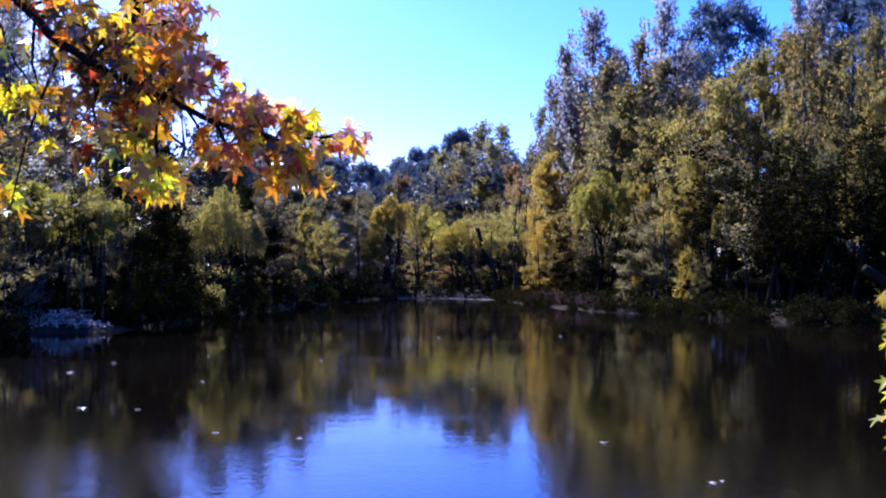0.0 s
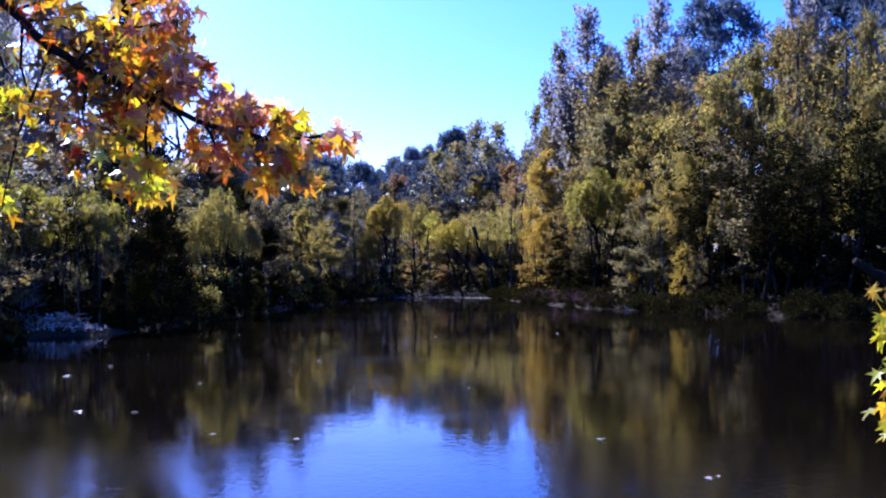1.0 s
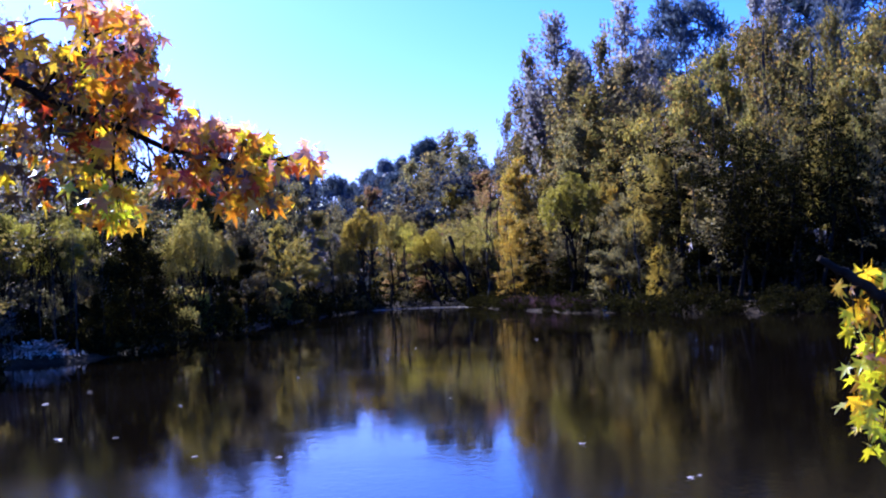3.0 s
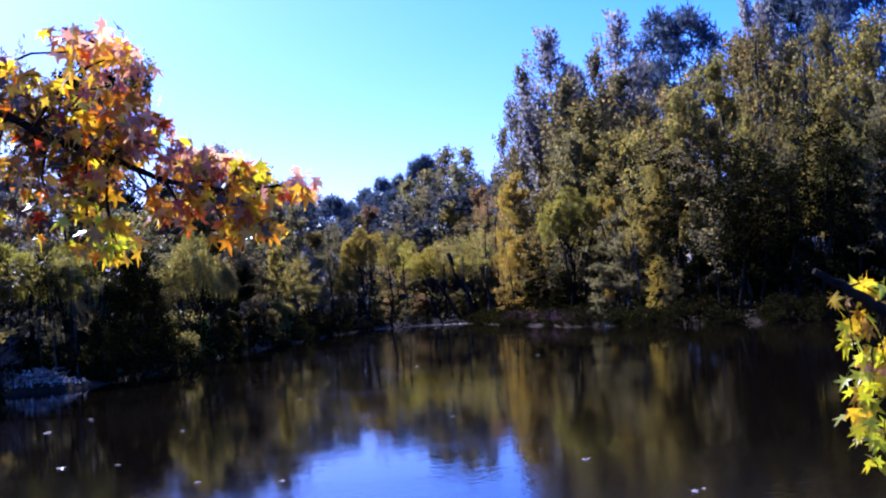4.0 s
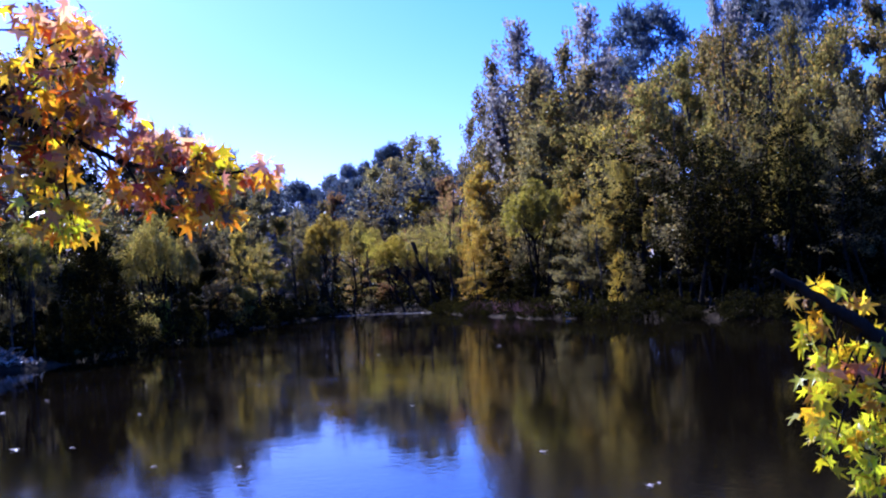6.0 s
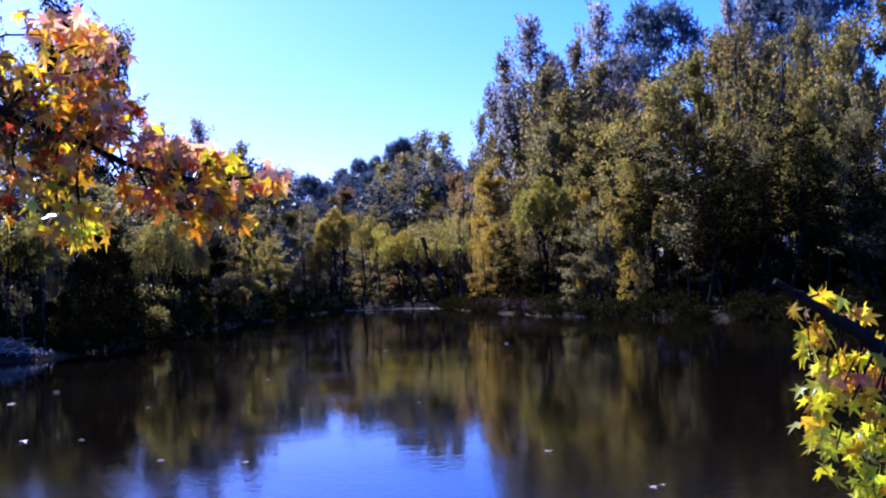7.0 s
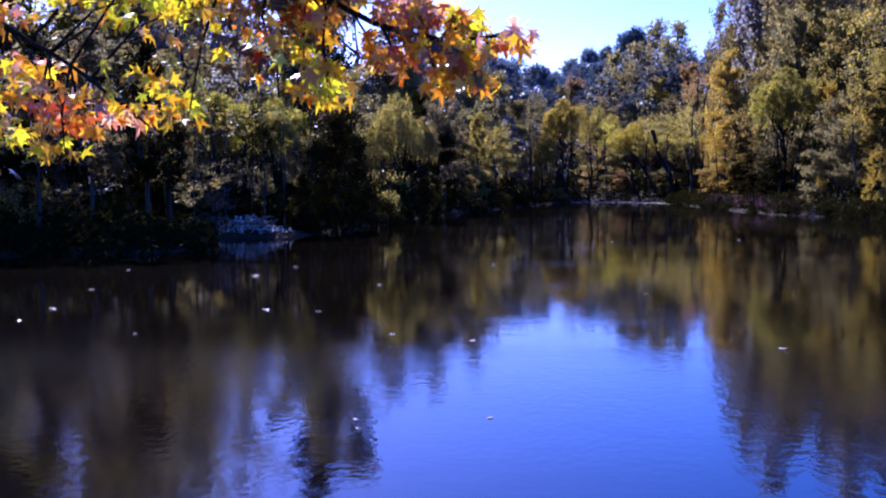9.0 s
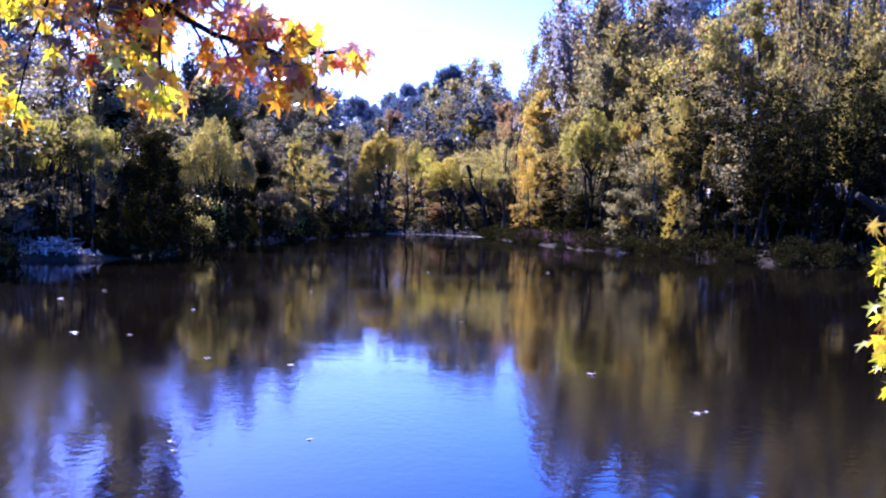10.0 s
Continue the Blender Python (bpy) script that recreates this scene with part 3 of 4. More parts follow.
plant("shrub", 0, -4.7, 77.0, 0.2, 1.2, "olive", 180)
plant("shrub", 1, -3.4, 78.0, 0.5, 1.2, "amber", 131)
plant("broad", 1, 5.5, 82.0, 7.9, 3.8, "olive", 345)
plant("maple", 0, 4.8, 76.0, 4.7, 2.2, "grey_green", 318)
plant("maple", 1, -7.7, 75.0, 3.5, 2.2, "olive_gold", 125)
plant("maple", 0, -0.2, 84.0, 3.6, 2.4, "olive", 72)
plant("broad", 2, 6.8, 70.0, 9.6, 4.5, "gold", 80)
plant("sapling", 1, 5.8, 63.5, 6.7, 1.3, "gold", 59)
plant("sapling", 0, 5.2, 64.5, 5.0, 1.0, "amber", 187)
plant("sapling", 1, 6.9, 64.0, 5.7, 1.7, "olive_gold", 207)
plant("maple", 1, 6.3, 66.0, 5.4, 1.9, "amber", 230)
plant("maple", 0, 7.0, 66.0, 6.0, 2.3, "olive", 323)
plant("maple", 1, 5.7, 65.0, 2.4, 2.1, "amber", 338)
plant("maple", 0, 7.4, 64.0, 4.0, 2.2, "dark", 192)
plant("broad", 3, 8.6, 80.0, 12.2, 6.1, "olive_gold", 209)
plant("broad", 0, 9.6, 74.0, 10.9, 4.5, "olive", 28)
plant("broad", 1, 8.3, 70.0, 8.1, 4.8, "olive", 96)
plant("spire", 0, 10.5, 76.0, 19.7, 6.1, "pale", 358)
plant("spire", 1, 8.9, 77.0, 17.2, 4.0, "grey_green", 334)
plant("spire", 0, 15.8, 77.0, 20.7, 5.8, "pale", 9)
plant("spire", 1, 13.7, 75.0, 17.5, 4.6, "grey_green", 177)
plant("broad", 2, 15.6, 92.0, 20.5, 3.5, "pine", 179)
plant("spire", 1, 18.0, 79.0, 17.3, 4.8, "grey_green", 243)
plant("spire", 0, 10.9, 72.0, 15.5, 5.6, "grey_green", 41)
plant("spire", 1, 14.3, 70.0, 15.0, 5.9, "grey_green", 171)
plant("spire", 0, 11.7, 68.0, 13.3, 5.9, "olive", 132)
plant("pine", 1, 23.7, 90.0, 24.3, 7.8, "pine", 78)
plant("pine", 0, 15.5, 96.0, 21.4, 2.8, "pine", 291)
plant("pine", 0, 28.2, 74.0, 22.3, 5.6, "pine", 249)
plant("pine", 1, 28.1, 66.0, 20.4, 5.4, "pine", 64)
plant("spire", 1, 22.6, 68.0, 18.8, 3.6, "pale", 277)
plant("spire", 0, 24.4, 70.0, 18.9, 4.3, "pale", 193)
plant("broad", 3, 10.5, 66.0, 11.5, 5.0, "grey_green", 68)
plant("broad", 0, 12.2, 63.0, 10.7, 5.3, "olive", 238)
plant("broad", 1, 13.8, 62.0, 11.3, 5.7, "olive", 165)
plant("broad", 0, 15.8, 63.0, 13.0, 4.3, "russet", 172)
plant("broad", 1, 16.3, 61.0, 13.7, 6.1, "olive", 130)
plant("broad", 2, 18.4, 62.0, 14.6, 5.7, "olive", 350)
plant("broad", 3, 20.3, 63.0, 15.9, 5.3, "olive", 61)
plant("broad", 0, 19.8, 58.0, 15.1, 5.3, "olive", 358)
plant("broad", 2, 21.2, 57.0, 14.2, 5.2, "olive", 79)
plant("broad", 0, 21.5, 53.0, 14.4, 3.2, "olive", 289)
plant("broad", 2, 16.7, 58.0, 10.2, 4.9, "olive", 346)
plant("broad", 2, 17.9, 55.0, 10.3, 4.6, "olive", 46)
plant("broad", 2, 18.6, 51.0, 9.7, 4.3, "olive", 318)
plant("broad", 2, 19.4, 48.0, 9.7, 4.4, "olive", 12)
plant("broad", 1, 22.1, 50.0, 13.5, 5.7, "olive", 137)
plant("broad", 2, 21.0, 46.0, 9.6, 4.2, "grey_green", 191)
plant("broad", 2, 23.5, 48.0, 14.3, 5.9, "grey_green", 266)
plant("broad", 3, 24.5, 46.0, 14.0, 6.0, "olive", 61)
plant("broad", 0, 25.5, 44.0, 13.5, 6.4, "grey_green", 15)
plant("broad", 1, 14.0, 57.0, 8.9, 4.8, "olive", 106)
plant("broad", 2, 11.9, 57.0, 7.8, 3.9, "grey_green", 329)
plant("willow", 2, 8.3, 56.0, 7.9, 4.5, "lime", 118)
plant("willow", 2, 12.9, 48.0, 5.7, 2.0, "olive_w", 193)
plant("willow", 1, 17.8, 46.0, 7.0, 2.5, "olive_w", 25)
plant("willow", 2, 12.8, 52.0, 8.9, 2.8, "olive_w", 295)
plant("willow", 1, 18.9, 47.0, 9.6, 3.1, "olive_w", 344)
plant("broad", 3, 10.0, 55.0, 6.4, 2.5, "olive_gold", 99)
plant("broad", 0, 9.9, 52.0, 5.2, 2.8, "grey_green", 306)
plant("broad", 1, 11.4, 51.0, 5.8, 2.6, "olive_gold", 135)
plant("broad", 2, 9.9, 50.0, 4.2, 2.7, "grey_green", 109)
plant("maple", 1, 8.7, 51.0, 3.0, 1.7, "grey_green", 125)
plant("maple", 0, 11.4, 48.0, 2.4, 1.1, "grey_green", 55)
plant("sapling", 1, 11.0, 47.0, 3.1, 0.6, "olive_gold", 350)
plant("sapling", 0, 10.4, 46.6, 2.9, 0.5, "gold", 34)
plant("sapling", 0, 10.1, 46.5, 1.8, 0.5, "gold", 154)
plant("sapling", 1, 11.4, 47.4, 2.5, 0.7, "grey_green", 228)
plant("broad", 3, 9.9, 53.0, 6.1, 1.6, "gold", 179)
plant("broad", 1, 11.3, 50.0, 5.7, 1.5, "olive_gold", 34)
# dark crowns here colour in the shade under the right-hand trees
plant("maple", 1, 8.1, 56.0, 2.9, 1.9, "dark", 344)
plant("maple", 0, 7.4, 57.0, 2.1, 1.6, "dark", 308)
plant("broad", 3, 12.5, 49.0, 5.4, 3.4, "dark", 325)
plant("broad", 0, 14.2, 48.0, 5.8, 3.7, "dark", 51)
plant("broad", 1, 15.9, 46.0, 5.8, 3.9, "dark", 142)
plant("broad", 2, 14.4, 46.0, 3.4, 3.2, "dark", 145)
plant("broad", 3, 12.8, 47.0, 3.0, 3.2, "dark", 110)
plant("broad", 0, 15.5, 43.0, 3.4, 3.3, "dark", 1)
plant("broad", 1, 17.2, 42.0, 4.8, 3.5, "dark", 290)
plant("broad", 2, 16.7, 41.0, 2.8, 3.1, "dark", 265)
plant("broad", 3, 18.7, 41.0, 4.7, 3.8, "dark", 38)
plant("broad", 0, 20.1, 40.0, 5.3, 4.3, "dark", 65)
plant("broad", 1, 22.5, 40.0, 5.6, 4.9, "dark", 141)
plant("slim", 0, 17.2, 52.0, 13.7, 3.6, "olive", 327)
plant("slim", 1, 18.9, 50.0, 12.2, 2.9, "olive", 315)
plant("slim", 0, 12.6, 54.0, 9.4, 2.6, "olive_gold", 46)
plant("slim", 1, 13.6, 48.0, 8.8, 1.3, "dark", 330)
plant("slim", 0, 13.7, 46.0, 7.1, 1.1, "dark", 105)
plant("slim", 1, 14.0, 45.0, 7.4, 1.2, "dark", 84)
plant("slim", 0, 15.0, 44.0, 8.0, 1.4, "olive", 352)
plant("slim", 1, 15.2, 43.0, 6.8, 1.0, "grey_green", 28)
plant("slim", 0, 16.1, 43.0, 8.3, 1.4, "olive", 13)
plant("slim", 1, 16.5, 42.0, 7.1, 1.1, "dark", 283)
plant("slim", 0, 16.5, 41.0, 5.4, 1.1, "olive", 88)
plant("slim", 1, 17.4, 41.0, 7.6, 1.3, "olive", 223)
plant("slim", 0, 17.7, 40.0, 6.2, 1.1, "grey_green", 121)
plant("slim", 1, 18.5, 40.0, 7.9, 1.3, "olive", 85)
plant("slim", 0, 10.1, 48.5, 5.8, 1.3, "olive_gold", 145)
plant("slim", 1, 12.4, 46.5, 5.9, 1.2, "dark", 182)
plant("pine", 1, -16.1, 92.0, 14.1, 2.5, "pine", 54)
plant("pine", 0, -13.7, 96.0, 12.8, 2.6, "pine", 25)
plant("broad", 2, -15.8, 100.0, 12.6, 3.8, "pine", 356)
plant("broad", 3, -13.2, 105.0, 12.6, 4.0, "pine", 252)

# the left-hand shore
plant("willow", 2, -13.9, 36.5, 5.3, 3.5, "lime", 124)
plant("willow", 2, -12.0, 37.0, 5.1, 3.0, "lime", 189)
plant("willow", 1, -16.3, 37.5, 6.6, 3.4, "willow", 347)
plant("willow", 1, -9.6, 47.0, 6.0, 3.1, "olive_w", 253)
plant("willow", 2, -8.9, 49.0, 5.4, 2.1, "olive_w", 210)
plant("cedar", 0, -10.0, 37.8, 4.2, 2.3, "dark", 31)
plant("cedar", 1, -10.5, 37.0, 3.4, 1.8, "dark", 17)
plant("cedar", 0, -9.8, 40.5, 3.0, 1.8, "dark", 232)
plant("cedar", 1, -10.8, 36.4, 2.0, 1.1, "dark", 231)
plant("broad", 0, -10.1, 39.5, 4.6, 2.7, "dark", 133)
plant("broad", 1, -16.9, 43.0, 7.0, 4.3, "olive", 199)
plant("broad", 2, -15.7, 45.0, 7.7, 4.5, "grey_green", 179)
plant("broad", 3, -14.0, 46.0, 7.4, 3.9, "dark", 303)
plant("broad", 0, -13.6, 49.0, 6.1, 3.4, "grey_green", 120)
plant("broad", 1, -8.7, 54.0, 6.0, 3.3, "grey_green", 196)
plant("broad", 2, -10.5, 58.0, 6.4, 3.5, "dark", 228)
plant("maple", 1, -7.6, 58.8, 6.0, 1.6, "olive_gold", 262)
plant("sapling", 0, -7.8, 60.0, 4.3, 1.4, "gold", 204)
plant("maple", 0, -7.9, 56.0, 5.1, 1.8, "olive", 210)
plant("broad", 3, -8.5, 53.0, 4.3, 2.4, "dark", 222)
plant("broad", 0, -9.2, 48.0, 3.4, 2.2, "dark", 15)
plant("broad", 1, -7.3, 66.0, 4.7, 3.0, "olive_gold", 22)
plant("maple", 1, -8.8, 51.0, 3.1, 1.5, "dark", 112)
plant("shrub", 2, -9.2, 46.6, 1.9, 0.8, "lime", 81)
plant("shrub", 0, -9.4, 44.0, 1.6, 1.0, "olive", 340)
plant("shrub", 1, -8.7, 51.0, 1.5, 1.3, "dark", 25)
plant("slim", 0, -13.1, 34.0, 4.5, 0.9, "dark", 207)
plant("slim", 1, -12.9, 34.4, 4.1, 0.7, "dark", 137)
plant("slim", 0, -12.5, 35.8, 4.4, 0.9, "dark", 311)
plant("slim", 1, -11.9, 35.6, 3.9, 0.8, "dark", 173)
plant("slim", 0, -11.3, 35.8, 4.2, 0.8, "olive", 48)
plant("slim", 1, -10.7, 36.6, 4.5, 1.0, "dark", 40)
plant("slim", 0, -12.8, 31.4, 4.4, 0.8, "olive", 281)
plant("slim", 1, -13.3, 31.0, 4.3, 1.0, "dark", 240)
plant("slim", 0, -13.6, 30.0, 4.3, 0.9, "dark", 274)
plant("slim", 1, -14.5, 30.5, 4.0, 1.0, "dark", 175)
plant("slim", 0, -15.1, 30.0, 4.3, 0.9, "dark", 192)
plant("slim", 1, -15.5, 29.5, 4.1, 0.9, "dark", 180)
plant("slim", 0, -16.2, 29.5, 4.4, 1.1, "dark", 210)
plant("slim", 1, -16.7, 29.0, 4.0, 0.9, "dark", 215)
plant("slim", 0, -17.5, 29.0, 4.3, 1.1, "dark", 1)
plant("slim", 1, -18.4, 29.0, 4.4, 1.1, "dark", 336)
plant("sapling", 1, -13.3, 33.6, 2.7, 0.9, "grey_green", 200)
plant("sapling", 0, -13.3, 36.0, 3.0, 0.9, "grey_green", 211)
plant("sapling", 1, -12.4, 36.6, 2.8, 1.0, "grey_green", 276)
plant("sapling", 0, -11.0, 36.5, 3.3, 1.0, "grey_green", 33)
plant("sapling", 1, -13.4, 34.6, 1.9, 0.8, "pale", 226)
plant("sapling", 0, -13.0, 31.5, 2.6, 1.0, "grey_green", 52)
plant("sapling", 1, -15.8, 29.3, 1.7, 1.1, "olive", 188)
plant("sapling", 0, -16.2, 29.0, 1.3, 0.9, "grey_green", 249)
plant("sapling", 1, -14.3, 30.0, 2.2, 0.9, "dark", 68)
plant("broad", 2, -16.0, 36.0, 5.9, 3.3, "grey_green", 116)
plant("broad", 3, -18.3, 38.0, 7.0, 4.1, "grey_green", 222)
plant("broad", 0, -19.4, 37.0, 7.3, 4.2, "dark", 271)
plant("broad", 1, -20.4, 36.0, 7.3, 4.4, "grey_green", 6)
plant("broad", 2, -21.3, 35.0, 7.3, 4.3, "dark", 183)
plant("broad", 3, -22.1, 34.0, 7.3, 4.4, "olive", 229)
plant("broad", 0, -15.9, 33.0, 4.0, 2.3, "dark", 136)
plant("broad", 1, -17.4, 32.0, 4.1, 2.4, "dark", 17)
plant("broad", 2, -18.5, 31.0, 3.9, 2.6, "dark", 266)
plant("sapling", 0, -25.5, 62.0, 19.6, 3.6, "pale", 275)
plant("sapling", 1, -24.4, 63.0, 18.6, 3.3, "pale", 65)
plant("sapling", 0, -23.3, 64.0, 19.5, 3.4, "pale", 301)
plant("sapling", 1, -22.5, 66.0, 18.7, 3.5, "pale", 102)
plant("sapling", 0, -26.5, 60.0, 19.4, 3.8, "pale", 120)
plant("sapling", 1, -23.1, 58.0, 14.8, 3.1, "grey_green", 105)
plant("sapling", 0, -20.3, 57.0, 14.0, 3.0, "grey_green", 85)
plant("broad", 2, -13.4, 29.5, 6.0, 2.7, "dark", 149)
plant("broad", 2, -14.6, 28.5, 6.1, 2.8, "grey_green", 187)
plant("broad", 2, -16.0, 28.0, 6.3, 2.8, "dark", 326)
plant("broad", 2, -17.6, 28.0, 6.4, 3.0, "dark", 165)
plant("broad", 2, -19.3, 28.0, 6.5, 3.2, "dark", 292)

# the tall woods behind
plant("broad", 3, -41.4, 72.0, 27.7, 11.4, "olive", 193)
plant("broad", 0, -32.1, 70.0, 19.6, 8.8, "grey_green", 192)
plant("spire", 0, -34.6, 80.0, 28.4, 11.4, "pale", 235)
plant("broad", 3, -38.4, 80.0, 30.1, 11.4, "grey_green", 197)
plant("broad", 0, -19.3, 70.0, 17.4, 8.0, "grey_green", 280)
plant("spire", 1, -30.9, 68.0, 21.9, 9.6, "pale", 348)
plant("broad", 3, -33.8, 64.0, 21.4, 9.6, "olive", 286)
plant("broad", 0, -24.9, 40.0, 14.4, 6.3, "dark", 52)
plant("broad", 1, -28.3, 40.0, 14.4, 6.9, "dark", 317)
plant("broad", 2, -23.2, 80.0, 24.0, 11.0, "dark", 259)
plant("broad", 3, -20.7, 84.0, 23.0, 9.5, "grey_green", 138)
plant("spire", 0, -13.8, 66.0, 11.5, 5.0, "grey_green", 220)
plant("spire", 1, -12.9, 76.0, 13.1, 4.2, "pale", 324)
plant("spire", 0, -11.0, 82.0, 12.3, 4.1, "grey_green", 121)
plant("broad", 0, -12.9, 64.0, 8.7, 6.6, "olive", 154)
plant("broad", 1, -11.0, 74.0, 9.3, 5.8, "grey_green", 223)
plant("broad", 2, -9.2, 84.0, 9.9, 5.3, "grey_green", 132)
plant("broad", 3, -14.6, 46.0, 8.2, 5.1, "grey_green", 266)
plant("broad", 0, -32.8, 42.0, 15.6, 7.6, "dark", 173)
plant("broad", 1, -24.5, 50.0, 18.0, 7.5, "grey_green", 5)
plant("broad", 2, -28.2, 49.0, 18.7, 7.7, "dark", 212)
plant("broad", 3, -31.9, 48.0, 18.3, 7.9, "dark", 296)
plant("broad", 0, -17.1, 45.0, 5.5, 5.3, "pale", 161)
plant("broad", 1, -14.7, 44.0, 4.3, 4.5, "grey_green", 10)
plant("broad", 2, -18.0, 42.0, 5.0, 4.6, "pale", 192)
plant("broad", 3, -19.8, 39.0, 5.0, 4.6, "grey_green", 315)
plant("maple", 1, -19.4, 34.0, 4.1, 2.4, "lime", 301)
plant("broad", 0, -14.7, 47.0, 3.9, 4.1, "pale", 323)
plant("slim", 0, -6.0, 77.0, 5.8, 1.9, "olive_w", 68)
plant("slim", 0, -0.7, 77.5, 5.6, 1.8, "far_willow", 170)
plant("slim", 0, 3.5, 75.0, 5.7, 2.0, "olive_w", 180)
plant("slim", 1, 4.7, 72.5, 6.5, 2.1, "olive_w", 347)

# shrubs along the banks
def sapling_row(points, count, low, high, tints, seed, back):
    """Thin understorey trees close behind a stretch of the shoreline."""
    shrub_row(points, count, low, high, tints, seed, back, 3.5, "sapling", 2)


def shrub_row(points, count, low, high, tints, seed, back=0.5, depth=2.5, kind="shrub", builds=3):
    """Shrubs or saplings strewn behind a stretch of the shoreline."""
    rng = np.random.default_rng(seed)
    p = np.array(points, float)
    along = np.concatenate([[0], np.cumsum(np.hypot(*np.diff(p, axis=0).T))])
    for i in range(count):
        s = (i + rng.uniform(0.1, 0.9)) / count * along[-1]
        x, y = np.interp(s, along, p[:, 0]), np.interp(s, along, p[:, 1])
        ahead = np.array([np.interp(s + 0.5, along, p[:, 0]) - x, np.interp(s + 0.5, along, p[:, 1]) - y])
        ahead = unit(ahead if np.hypot(*ahead) > 0.01 else np.array([1.0, 0.0]))
        off = back + rng.uniform(0, depth)
        h = rng.uniform(low, high)
        if math.hypot(x - ahead[1] * off + 12.3, y + ahead[0] * off - 34.6) < 2.2:
            continue
        wide = h * rng.uniform(0.9, 1.4) * (1 if kind == "shrub" else 0.4)
        plant(kind, int(rng.integers(0, builds)), x - ahead[1] * off, y + ahead[0] * off, h, wide, tints[int(rng.integers(0, len(tints)))], int(rng.integers(0, 360)))


# the dark rows paint the black shade at the foot of the banks
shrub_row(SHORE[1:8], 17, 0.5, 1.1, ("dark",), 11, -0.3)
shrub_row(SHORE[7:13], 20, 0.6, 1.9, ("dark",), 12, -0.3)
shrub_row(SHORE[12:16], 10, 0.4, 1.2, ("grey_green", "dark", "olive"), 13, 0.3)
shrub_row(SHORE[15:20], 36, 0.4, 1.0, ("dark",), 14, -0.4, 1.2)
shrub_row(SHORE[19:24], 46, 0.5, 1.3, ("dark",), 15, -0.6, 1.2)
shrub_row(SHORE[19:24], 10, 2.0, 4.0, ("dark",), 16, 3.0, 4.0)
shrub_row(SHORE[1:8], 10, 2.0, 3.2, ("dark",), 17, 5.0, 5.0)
sapling_row(SHORE[1:8], 14, 4.0, 8.0, ("olive", "pale", "grey_green"), 31, 4.0)
plant("shrub", 1, -16.9, 28.8, 2.4, 1.6, "olive", 40)
sapling_row(SHORE[7:13], 10, 4.0, 8.0, ("olive", "dark", "grey_green", "olive_gold"), 32, 3.0)
sapling_row(SHORE[12:16], 8, 3.0, 6.0, ("olive_w", "olive"), 33, 1.5)
sapling_row(SHORE[15:20], 8, 3.0, 6.0, ("dark", "olive", "grey_green"), 34, 2.5)
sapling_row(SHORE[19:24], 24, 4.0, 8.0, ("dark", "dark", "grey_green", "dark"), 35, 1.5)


def distant_woods():
    """The closed wall of the woods behind the pond's trees."""
    rng = np.random.default_rng(77)
    quads, bm = [], bmesh.new()
    for ring, (r, n) in enumerate(((86, 64), (116, 70), (152, 84))):
        for i in range(n):
            b = -1.25 + 2.5 * (i + rng.uniform(0, 1)) / n
            x, y = r * math.sin(b) * 0.75, 8 + r * math.cos(b)
            if from_shore(np.array(x), np.array(y)) < 9:
                continue
            z, h = float(land(x, y)), rng.uniform(7.5, 10.5) + 2.2 * ring + 5 * min(1, abs(b) / 0.5)
            t = rng.uniform(0, 1, 22) ** 1.4
            ang = rng.uniform(0, math.tau, 22)
            rad = 3.2 * np.sin(math.pi * np.clip(0.2 + 0.75 * t, 0, 1)) ** 0.6 * rng.uniform(0.4, 1, 22)
            c = np.stack([x + np.cos(ang) * rad, y + np.sin(ang) * rad, z + 0.6 + t * h], -1)
            quads.append(clump_leaves(rng, c, rng.uniform(0.9, 1.7, 22), 44, 0.44, 0.32))
            tube(bm, [(x, y, z - 0.3), (x, y, z + h * 0.85)], [0.2, 0.04], 5)
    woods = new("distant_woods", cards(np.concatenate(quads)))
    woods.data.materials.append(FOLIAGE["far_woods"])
    tagged(woods, "closed woods rising far behind the pond, leaves tinted blue for haze", "woods", kind="stuff")
    part("trunks", bm, DARK_BARK, woods)


distant_woods()


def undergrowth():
    """Low growth on the woodland floor behind the shore, coloured near-black for shade."""
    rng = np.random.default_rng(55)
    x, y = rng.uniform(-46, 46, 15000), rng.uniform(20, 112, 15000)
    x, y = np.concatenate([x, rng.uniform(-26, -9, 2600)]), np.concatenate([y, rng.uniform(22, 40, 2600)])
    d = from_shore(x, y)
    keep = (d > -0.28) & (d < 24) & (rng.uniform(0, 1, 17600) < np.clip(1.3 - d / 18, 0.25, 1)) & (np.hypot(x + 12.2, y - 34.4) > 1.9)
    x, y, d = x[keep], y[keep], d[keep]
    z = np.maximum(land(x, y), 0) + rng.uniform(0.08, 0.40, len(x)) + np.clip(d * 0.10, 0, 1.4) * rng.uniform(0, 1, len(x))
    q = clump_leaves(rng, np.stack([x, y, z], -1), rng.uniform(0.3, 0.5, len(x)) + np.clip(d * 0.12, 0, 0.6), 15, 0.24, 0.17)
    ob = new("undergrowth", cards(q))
    # laid over the bright earth so that the floor looks shaded
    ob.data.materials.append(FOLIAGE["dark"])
    tagged(ob, "undergrowth covering the woodland floor, coloured near-black for its shade", "undergrowth", kind="stuff")


undergrowth()


